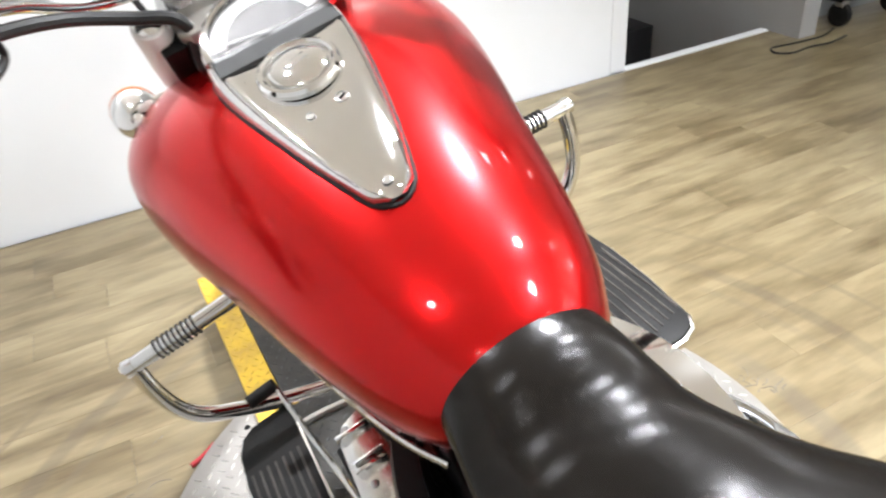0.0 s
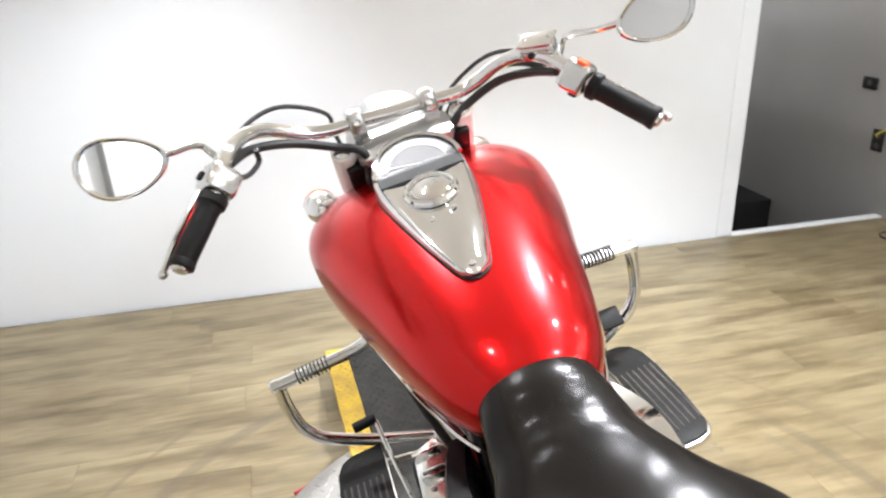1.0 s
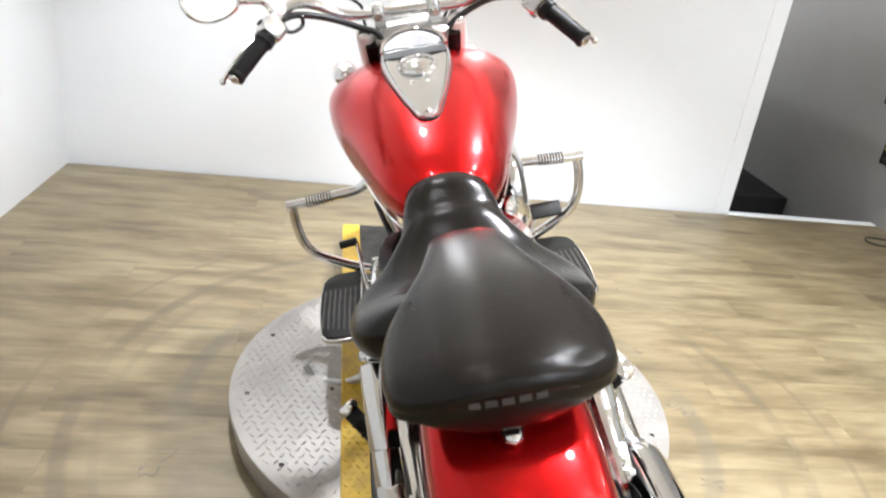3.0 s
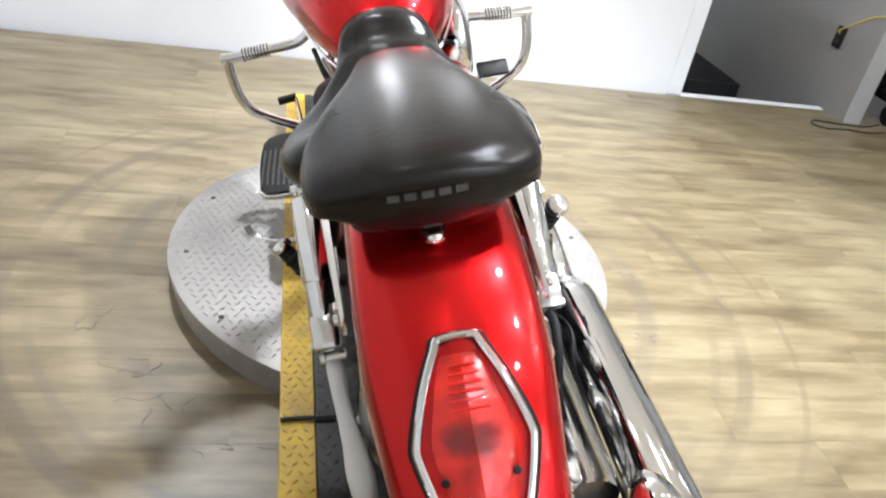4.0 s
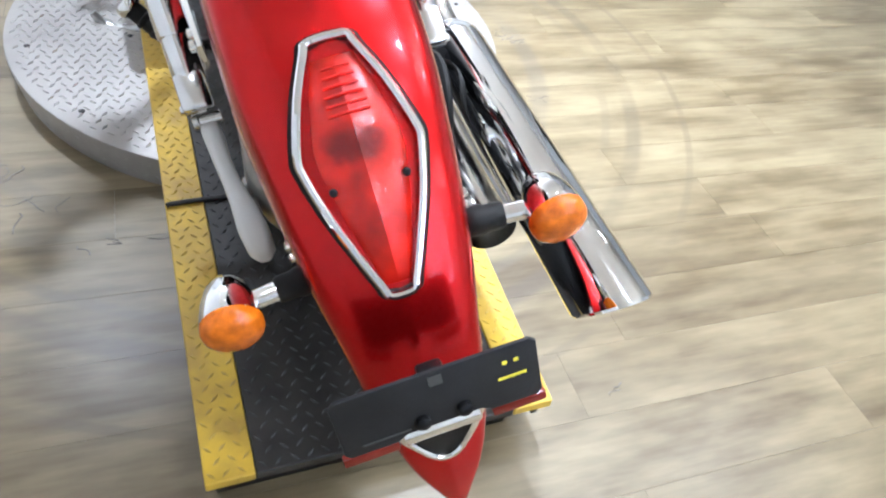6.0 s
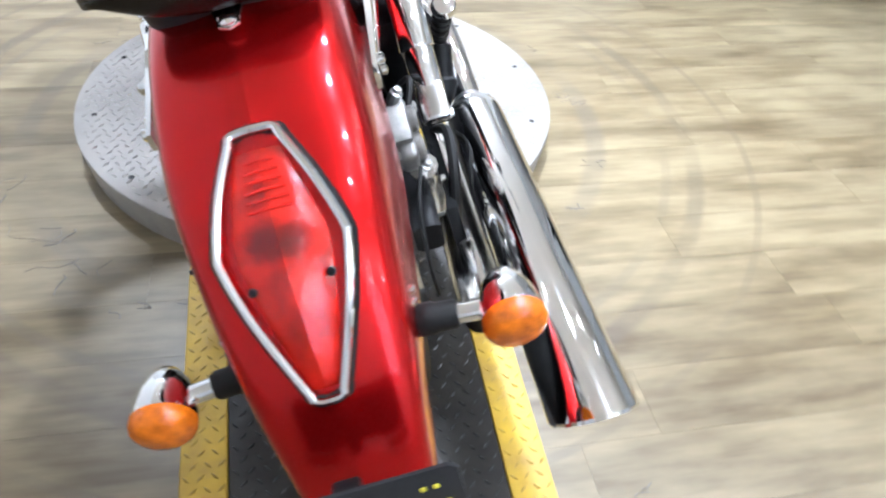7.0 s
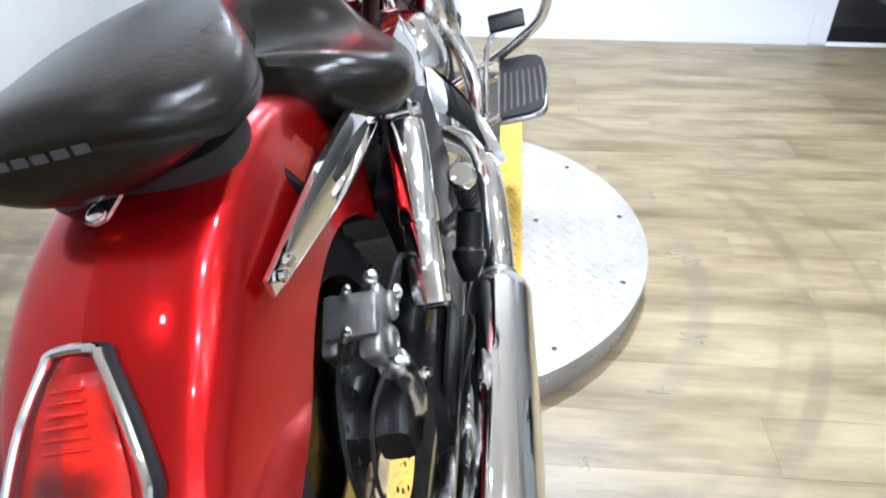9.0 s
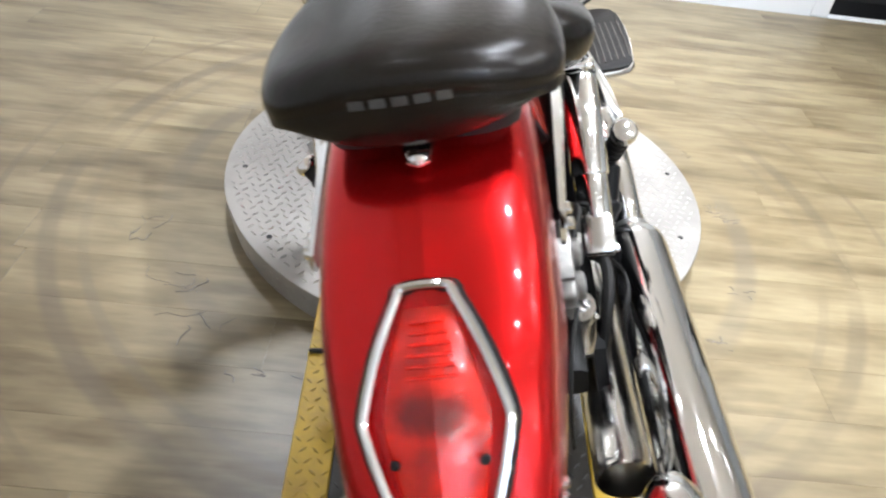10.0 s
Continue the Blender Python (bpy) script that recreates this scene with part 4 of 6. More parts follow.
# shocks, struts, swingarm
for s in (-1, 1):
    top, bot = Vector((s * 0.189, 0.215, 0.588)), Vector((s * 0.192, 0.025, 0.388))
    d = (bot - top).normalized()
    ln = (bot - top).length
    bm = B()
    lathe(bm, top + d * 0.015, d, [(0, 0.020), (0.005, 0.0275), (0.008, 0.0285), (0.150, 0.0285), (0.153, 0.0270), (0.153, 0.0250), (ln * 0.80, 0.0250), (ln * 0.82, 0.022)], 28)
    sh = part("shock_absorber", bm, M_CHROME, BIKE, "chrome-covered rear shock absorber")
    bm = B()
    lathe(bm, top - Vector((s * 0.028, 0, 0)), (s, 0, 0), [(0, 0.010), (0.004, 0.017), (0.040, 0.017), (0.044, 0.010), (0.052, 0.009), (0.055, 0.004)], 18)
    part("upper_eye", bm, M_CHROME, sh)
    bm = B()
    box(bm, (0.046, 0.050, 0.060), Matrix.Translation(bot - d * 0.022) @ d.to_track_quat("Z", "Y").to_matrix().to_4x4(), 0.008)
    part("lower_clevis", bm, M_CHROME2, sh)
    bm = B()
    lathe(bm, bot - Vector((s * 0.010, 0, 0)), (s, 0, 0), [(0, 0.012), (0.030, 0.012), (0.032, 0.008), (0.038, 0.007)], 14)
    part("bolt", bm, M_CHROME2, sh)
    # fender strut: a broad chrome blade
    bm = B()
    a, b2 = Vector((s * 0.126, -0.235, 0.628)), Vector((s * 0.158, 0.185, 0.620))
    loops = []
    for i in range(18):
        u = i / 17
        p = a.lerp(b2, u)
        h = 0.007 + 0.023 * math.sin(math.pi * min(1, u * 0.62 + 0.06)) ** 1.2
        tk = 0.003 + 0.006 * u
        loops.append([p + Vector((s * q * tk, 0, v * h)) for q, v in ((-1, -1), (0.6, -1), (1, -0.6), (1, 0.6), (0.6, 1), (-1, 1))])
    rings(bm, loops)
    strut = part("fender_strut", bm, M_CHROME, BIKE, "chrome fender strut")
    # Raised black strip that stands in for the shade of a recessed slot.
    bm = B()
    loops = []
    for i in range(10):
        u = 0.48 + 0.36 * i / 9
        p = a.lerp(b2, u) + Vector((s * (0.0032 + 0.006 * u), 0, 0.001))
        h = 0.0085 * math.sin(math.pi * (i + 0.6) / 10.2) ** 0.5
        loops.append([p + Vector((s * q * 0.001, 0, v * h)) for q, v in ((-1, -1), (1, -1), (1, 1), (-1, 1))])
    rings(bm, loops)
    part("slot", bm, M_BLACK, strut, "black strip for a slot's shaded recess")
    for yy in (-0.215, -0.19):
        bm = B()
        lathe(bm, (s * 0.132, yy, 0.628), (s, 0, 0), [(0, 0.007), (0.005, 0.007), (0.007, 0.003)], 12)
        part("bolt", bm, M_CHROME, strut)
    # swingarm leg
    bm = B()
    loops = []
    for i, (y, z, h) in enumerate(((0.36, 0.33, 0.030), (0.24, 0.31, 0.030), (0.10, 0.296, 0.028), (-0.03, 0.290, 0.034), (-0.10, 0.290, 0.036), (-0.135, 0.29, 0.020))):
        loops.append([Vector((s * (0.130 + qx * 0.022), y, z + qz * h * 1.2)) for qx, qz in ((-1, -0.8), (-0.6, -1), (0.6, -1), (1, -0.8), (1, 0.8), (0.6, 1), (-0.6, 1), (-1, 0.8))])
    rings(bm, loops)
    sw = part("swingarm", bm, M_BLACK if s > 0 else M_CHROME2, BIKE, "swingarm leg", angle=50)
    bm = B()
    lathe(bm, (s * 0.145, -0.075, 0.292), (s, 0, 0), [(0, 0.020), (0.006, 0.020), (0.008, 0.015), (0.018, 0.014), (0.020, 0.009)], 8)
    part("axle_nut", bm, M_STEEL, sw, "axle nut")
    # rear reflector on the fender side
    bm = B()
    box(bm, (0.016, 0.082, 0.040), pose(s * 0.1105, -0.036, 0.657, 6, -26 * s, 0), 0.004)
    rf = part("side_reflector", bm, M_BLACK, BIKE, "black-framed side reflector")
    bm = B()
    box(bm, (0.004, 0.070, 0.030), pose(s * 0.1170, -0.034, 0.6602, 6, -26 * s, 0), 0.001)
    part("lens", bm, M_REFLECT, rf, "red reflector")
# final drive on the left
bm = B()
lathe(bm, (-0.085, AX.y, AX.z), (-1, 0, 0), [(0, 0.10), (0.02, 0.10), (0.045, 0.085), (0.065, 0.055), (0.072, 0.02)], 36)
part("final_drive", bm, M_ALU, BIKE, "cast final drive housing")
bm = B()
loops = []
for x, y, z, hw, hh in ((-0.188, 0.030, 0.352, 0.010, 0.012), (-0.187, 0.005, 0.345, 0.016, 0.020), (-0.184, -0.04, 0.328, 0.014, 0.022), (-0.177, -0.09, 0.312, 0.014, 0.026),
                        (-0.168, -0.14, 0.302, 0.018, 0.030), (-0.162, -0.185, 0.298, 0.022, 0.030), (-0.159, -0.212, 0.292, 0.020, 0.024), (-0.158, -0.225, 0.284, 0.010, 0.012)):
    loops.append([Vector((x + hw * math.copysign(abs(math.cos(a)) ** 0.6, math.cos(a)), y, z + hh * math.copysign(abs(math.sin(a)) ** 0.6, math.sin(a)))) for a in (2 * math.pi * k / 16 for k in range(16))])
rings(bm, loops)
arm = part("drive_arm", bm, M_FORK, BIKE, "pale silver final drive arm", angle=60)
bm = B()
lathe(bm, (-0.165, 0.022, 0.362), (-1, 0, 0), [(0, 0.011), (0.034, 0.011), (0.036, 0.014), (0.044, 0.014), (0.046, 0.008)], 12)
part("bolt", bm, M_CHROME2, arm)
# caliper on the right
CALM = pose(0.112, -0.052, 0.424, 28)
bm = B()
box(bm, (0.030, 0.100, 0.050), CALM @ Matrix.Translation((0.022, 0, 0)), 0.008, 3)
cal = part("brake_caliper", bm, M_CASTDARK, BIKE, "cast rear brake caliper")
bm = B()
box(bm, (0.070, 0.060, 0.018), CALM @ Matrix.Translation((0.0, 0.004, 0.026)), 0.005)
part("bridge", bm, M_CASTDARK, cal, "cast caliper bridge")
bm = B()
box(bm, (0.024, 0.086, 0.044), CALM @ Matrix.Translation((-0.032, 0, 0)), 0.008)
part("inner_half", bm, M_CASTDARK, cal, "cast inner caliper half")
for dy in (-0.024, 0.024):
    bm = B()
    lathe(bm, CALM @ Vector((0.034, dy, -0.002)), (1, 0, 0), [(0, 0.020), (0.010, 0.020), (0.014, 0.017), (0.015, 0.010), (0.012, 0.009), (0.012, 0.001)], 20)
    part("piston_cover", bm, M_CASTDARK, cal)
for dx, dy, dz, r in ((0.020, 0.046, 0.030, 0.010), (0.034, -0.050, -0.026, 0.010), (0.034, 0.046, -0.022, 0.012), (-0.01, -0.026, 0.036, 0.006), (-0.01, 0.030, 0.036, 0.006)):
    bm = B()
    lathe(bm, CALM @ Vector((dx, dy, dz - 0.008)), (0.5, -0.2, 0.8), [(0, r), (0.018, r), (0.020, r * 0.7), (0.026, r * 0.6), (0.027, r * 0.3)], 10)
    part("bolt", bm, M_STEEL, cal)
bm = B()
tube(bm, [(0.150, -0.085, 0.385), (0.152, -0.070, 0.350), (0.154, -0.072, 0.315), (0.152, -0.078, 0.292)], [0.022, 0.016], 12)
part("caliper_bracket", bm, M_CHROME2, cal, "bright caliper bracket")
bm = B()
lathe(bm, (0.150, -0.045, 0.318), (1, -0.1, 0.3), [(0, 0.016), (0.008, 0.016), (0.009, 0.011), (0.024, 0.011), (0.026, 0.007), (0.032, 0.006)], 12)
part("bolt", bm, M_CHROME, cal)
bm = B()
tube(bm, [(0.146, -0.098, 0.395), (0.130, -0.160, 0.375), (0.122, -0.205, 0.310), (0.122, -0.205, 0.24)], 0.003, 8)
part("brake_line", bm, M_RUBBER, cal, "thin black brake line")
bm = B()
tube(bm, [(0.150, -0.02, 0.44), (0.165, 0.03, 0.46), (0.155, 0.10, 0.42), (0.150, 0.20, 0.36), (0.15, 0.3, 0.34)], 0.005, 8)
part("brake_hose", bm, M_RUBBER, BIKE, "black brake hose")

# exhaust
bm = B()
mz = 0.283
lathe(bm, (0.265, 0.165, mz), (-0.006, -1, 0.0), [(0, 0.030), (0.006, 0.044), (0.018, 0.050), (0.04, 0.052), (0.62, 0.053), (0.695, 0.0535), (0.700, 0.051), (0.698, 0.046), (0.60, 0.044)], 40)
for v in bm.verts:
    if v.co.y < -0.30:
        v.co.y += 0.045 - 0.75 * (v.co.z - mz) * min(1.0, (-0.30 - v.co.y) / 0.2)
part("muffler", bm, M_CHROME, BIKE, "long chrome muffler")
bm = B()
lathe(bm, (0.195, 0.20, 0.185), (-0.01, -1, 0.0), [(0, 0.028), (0.02, 0.044), (0.30, 0.046), (0.42, 0.046), (0.425, 0.043), (0.35, 0.038)], 36)
part("muffler", bm, M_CHROME2, BIKE, "lower chrome muffler")
bm = B()
tube(bm, [(0.14, 0.62, 0.36), (0.20, 0.56, 0.365), (0.240, 0.49, 0.365), (0.258, 0.41, 0.355), (0.264, 0.32, 0.33), (0.265, 0.23, 0.297), (0.265, 0.155, mz)], 0.026, 18)
pipe = part("exhaust_pipe", bm, M_CHROME, BIKE, "chrome exhaust pipe")
bm = B()
lathe(bm, (0.265, 0.185, 0.287), (0, -1, -0.05), [(0, 0.030), (0.003, 0.033), (0.016, 0.033), (0.019, 0.030)], 24)
part("clamp", bm, M_STEEL, pipe, "steel pipe clamp")
bm = B()
tube(bm, [(0.10, 1.02, 0.50), (0.17, 1.08, 0.42), (0.20, 1.05, 0.30), (0.20, 0.90, 0.22), (0.195, 0.65, 0.19), (0.195, 0.40, 0.185), (0.195, 0.19, 0.185)], 0.025, 16)
part("exhaust_pipe", bm, M_CHROME, BIKE, "lower chrome exhaust pipe")
# heat guard: a long tapering chrome blade
bm = B()
loops = []
for i in range(16):
    u = i / 15
    p = Vector((0.185, 0.52, 0.50)).lerp(Vector((0.277, 0.445, 0.362)), u * u * 0.35 + u * 0.65) + Vector((0.02 * math.sin(math.pi * u), 0, 0))
    h = 0.034 * (1 - u) ** 0.7 + 0.006
    loops.append([p + Vector((0.005 * qx + 0.012 * (1 - abs(v)), 0.5 * v * h * 0.5, v * h)) for qx, v in ((-1, -1), (1, -1), (1.3, -0.4), (1.5, 0), (1.3, 0.4), (1, 1), (-1, 1))])
rings(bm, loops)
part("heat_guard", bm, M_CHROME, BIKE, "tapering chrome heat guard")

# frame, side covers, engine
for s in (-1, 1):
    bm = B()
    tube(bm, [(s * 0.06, 1.10, 0.78), (s * 0.10, 1.08, 0.50), (s * 0.12, 1.02, 0.26), (s * 0.13, 0.85, 0.19), (s * 0.13, 0.55, 0.19), (s * 0.125, 0.40, 0.30), (s * 0.12, 0.33, 0.50)], 0.014, 12)
    part("frame_tube", bm, M_BLACK, BIKE, "black frame tube")
    bm = B()
    tube(bm, [(s * 0.04, 1.12, 0.83), (s * 0.06, 0.9, 0.67), (s * 0.09, 0.55, 0.60), (s * 0.125, 0.30, 0.58), (s * 0.128, 0.10, 0.60), (s * 0.115, -0.05, 0.62)], 0.018, 12)
    part("frame_rail", bm, M_BLACK, BIKE, "black upper frame rail")
    # side cover
    bm = B()
    loops = []
    for i in range(10):
        u = i / 9
        y = 0.34 + 0.30 * u
        h = 0.06 + 0.05 * math.sin(math.pi * (0.2 + 0.6 * u))
        x = 0.135 + 0.03 * math.sin(math.pi * u)
        loops.append([Vector((s * (x + dx), y, 0.52 + 0.02 * u + dz * h)) for dx, dz in ((-0.03, -1), (0.0, -1), (0.015, -0.6), (0.02, 0), (0.015, 0.6), (0.0, 1), (-0.03, 1))])
    rings(bm, loops)
    part("side_cover", bm, M_CHROME if s > 0 else M_BLACK, BIKE, "chrome side cover" if s > 0 else "black side cover", angle=60)
bm = B()
box(bm, (0.26, 0.42, 0.24), Matrix.Translation((0, 0.75, 0.29)), 0.04, 4)
part("crankcase", bm, M_CHROME2, BIKE, "polished engine crankcase")
bm = B()
box(bm, (0.18, 0.30, 0.14), Matrix.Translation((0, 0.40, 0.46)), 0.03, 3)
part("battery_box", bm, M_BLACK, BIKE, "black battery box")
for tilt, yy in ((26, 0.66), (-26, 0.86)):
    m = pose(0, yy, 0.40, tilt)
    bm = B()
    for k in range(9):
        box(bm, (0.17, 0.135, 0.006), m @ Matrix.Translation((0, 0, 0.03 + 0.014 * k)), 0.0)
    lathe(bm, m @ Vector((0, 0, 0)), m.to_3x3() @ Vector((0, 0, 1)), [(0, 0.058), (0.15, 0.058)], 24)
    cyl = part("cylinder", bm, M_ALU, BIKE, "finned engine cylinder", smooth=False)
    bm = B()
    box(bm, (0.16, 0.125, 0.055), m @ Matrix.Translation((0, 0, 0.175)), 0.016, 3)
    part("rocker_cover", bm, M_CHROME, cyl, "chrome rocker cover")
# round primary cover, left, with stepped chrome covers
bm = B()
lathe(bm, (-0.125, 0.82, 0.30), (-1, 0, 0), [(0, 0.125), (0.02, 0.122), (0.035, 0.10), (0.042, 0.06), (0.046, 0.02)], 40)
part("clutch_cover", bm, M_CHROME, BIKE, "round chrome clutch cover")
bm = B()
prism(bm, [(-0.204, 0.815), (-0.190, 0.838), (-0.160, 0.842), (-0.150, 0.860), (-0.094, 0.860), (-0.092, 0.684), (-0.124, 0.668), (-0.212, 0.692)], 0.130, Matrix.Translation((0, 0, 0.352)), 0.004, 2)
ec = part("engine_cover", bm, M_CHROME2, BIKE, "stepped polished engine cover")
for x0, x1, y0, y1, z0, z1, m, nm in ((-0.206, -0.150, 0.806, 0.816, 0.470, 0.492, M_CHROME, "cover_lip"), (-0.200, -0.152, 0.736, 0.757, 0.474, 0.496, M_CHROME, "cover_rib"),
                                      (-0.196, -0.156, 0.742, 0.751, 0.4945, 0.4975, M_DARKCHROME, "cover_groove"), (-0.212, -0.204, 0.712, 0.806, 0.430, 0.478, M_BLACK, "cover_gasket"),
                                      (-0.150, -0.122, 0.862, 0.884, 0.430, 0.470, M_CHROME2, "cover_boss")):
    bm = B()
    box(bm, (x1 - x0, y1 - y0, z1 - z0), Matrix.Translation(((x0 + x1) / 2, (y0 + y1) / 2, (z0 + z1) / 2)), 0.0025, 2)
    part(nm, bm, m, ec)
for x, y in ((-0.188, 0.824), (-0.135, 0.848), (-0.122, 0.712), (-0.186, 0.716)):
    bm = B()
    lathe(bm, (x, y, 0.481), (0, 0, 1), [(0, 0.006), (0.003, 0.006), (0.004, 0.0035)], 10)
    part("bolt", bm, M_STEEL, ec)
bm = B()
prism(bm, [(-0.198, 0.676), (-0.112, 0.662), (-0.108, 0.560), (-0.150, 0.545), (-0.186, 0.575)], 0.110, Matrix.Translation((0, 0, 0.345)), 0.006, 2)
sc = part("starter_cover", bm, M_BLACK, BIKE, "black starter cover behind the engine cover")
bm = B()
lathe(bm, (-0.155, 0.625, 0.4555), (0, 0, 1), [(0, 0.026), (0.006, 0.026), (0.008, 0.020), (0.004, 0.018)], 20)
part("cap", bm, M_RUBBER, sc, "round rubber cap")
bm = B()
tube(bm, [(-0.140, 0.80, 0.618), (-0.128, 0.74, 0.612), (-0.114, 0.67, 0.600), (-0.098, 0.60, 0.585), (-0.084, 0.54, 0.565)], 0.011, 12, 4)
part("frame_tube", bm, M_STEEL, BIKE, "bare steel frame tube under the tank")
bm = B()
tube(bm, [(-0.168, 0.855, 0.628), (-0.153, 0.755, 0.622), (-0.138, 0.68, 0.610), (-0.118, 0.61, 0.592), (-0.098, 0.555, 0.570)], [0.006, 0.0085], 10, 4)
part("harness", bm, M_RUBBER, BIKE, "black cable harness under the tank")
# right: big round air cleaner and chrome engine dome
bm = B()
lathe(bm, (0.125, 0.92, 0.590), (1, -0.04, 0.05), [(0, 0.110), (0.05, 0.128), (0.072, 0.131), (0.084, 0.126), (0.096, 0.105), (0.104, 0.07), (0.108, 0.03), (0.109, 0.001)], 48)
part("air_cleaner", bm, M_CHROME, BIKE, "round chrome air cleaner cover")
bm = B()
lathe(bm, (0.11, 0.72, 0.50), (1, 0, 0.1), [(0, 0.095), (0.035, 0.095), (0.065, 0.08), (0.082, 0.05), (0.09, 0.002)], 36)
part("engine_dome", bm, M_CHROME, BIKE, "domed chrome engine cover")
bm = B()
lathe(bm, (0.125, 0.78, 0.30), (1, 0, 0), [(0, 0.12), (0.025, 0.118), (0.04, 0.095), (0.05, 0.04), (0.052, 0.002)], 40)
part("crank_cover", bm, M_CHROME, BIKE, "round chrome crankcase cover")
bm = B()
box(bm, (0.12, 0.05, 0.26), pose(0, 1.09, 0.42, -12), 0.006)
part("radiator", bm, M_BLACK, BIKE, "black radiator between the frame tubes")
# cables under the tank's left edge
for k, off in enumerate((0.0, 0.012)):
    bm = B()
    tube(bm, [(-0.105 - off, 1.04, 0.62), (-0.128 - off, 0.92, 0.585 - off), (-0.128 - off, 0.80, 0.555), (-0.112, 0.68, 0.56), (-0.105, 0.55, 0.60)], 0.0042, 8)
    part("cable", bm, M_RUBBER, BIKE, "thin black cable")

# black shapes by the rear wheel; shell, plate, box added as shade in gaps
bm = B()
loops = []
for i in range(26):
    t = -60 + 118 * i / 25
    loops.append([polar(x, t, r) for x, r in ((-0.092, 0.33), (-0.092, 0.375), (0.0, 0.39), (0.092, 0.375), (0.092, 0.33), (0.086, 0.33), (0.086, 0.368), (0.0, 0.383), (-0.086, 0.368), (-0.086, 0.33))])
rings(bm, loops)
part("dark_shell", bm, M_BPLASTIC, BIKE, "added matt black shell, dark filler round the rear wheel")
bm = B()
prism(bm, [(0.36, 0.40), (0.36, 0.24), (0.10, 0.215), (-0.06, 0.20), (-0.10, 0.225), (-0.06, 0.27), (0.12, 0.30), (0.22, 0.41)], 0.02, frame_at((0.168, 0, 0), (1, 0, 0), (0, 1, 0)), 0.003)
part("dark_plate", bm, M_BLACK, BIKE, "added black plate, dark filler beside the wheel")
bm = B()
box(bm, (0.07, 0.30, 0.17), pose(0.158, 0.30, 0.44, 8), 0.012)
part("dark_box", bm, M_BLACK, BIKE, "added black box, dark filler under the seat")
bm = B()
tube(bm, [(0.19, 0.12, 0.30), (0.205, 0.06, 0.33), (0.20, 0.0, 0.31), (0.18, -0.06, 0.24)], 0.009, 8)
part("hose", bm, M_RUBBER, BIKE, "black rubber hose")
bm = B()
lathe(bm, (0.238, 0.245, 0.388), (-0.18, -0.6, -0.8), [(0, 0.016), (0.004, 0.022), (0.06, 0.022), (0.066, 0.028), (0.075, 0.028), (0.10, 0.018), (0.115, 0.010)], 18)
part("peg_mount", bm, M_BLACK, BIKE, "black peg mount")

# passenger pegs
for s in (-1, 1):
    if s < 0:
        a, b2 = Vector((-0.180, 0.175, 0.365)), Vector((-0.256, 0.228, 0.462))
    else:
        a, b2 = Vector((0.240, 0.250, 0.395)), Vector((0.252, 0.180, 0.482))
    bm = B()
    tube(bm, [a, b2], 0.0155, 14, 1)
    pg = part("passenger_peg", bm, M_RUBBER, BIKE, "folded rubber passenger peg")
    bm = B()
    lathe(bm, b2, b2 - a, [(0, 0.0195), (0.004, 0.0215), (0.012, 0.021), (0.017, 0.017), (0.019, 0.004)], 20)
    part("end_cap", bm, M_CHROME, pg, "chrome peg cap")
    for k in range(4):
        bm = B()
        p = a.lerp(b2, 0.25 + 0.18 * k)
        lathe(bm, p, b2 - a, [(0, 0.0155), (0.002, 0.0175), (0.007, 0.0175), (0.009, 0.0155)], 14)
        part("rib", bm, M_RUBBER, pg)
    bm = B()
    tube(bm, [a, (s * 0.185, 0.24, 0.36), (s * 0.14, 0.26, 0.34)], 0.014, 10)
    part("bracket", bm, M_CHROME2, pg)

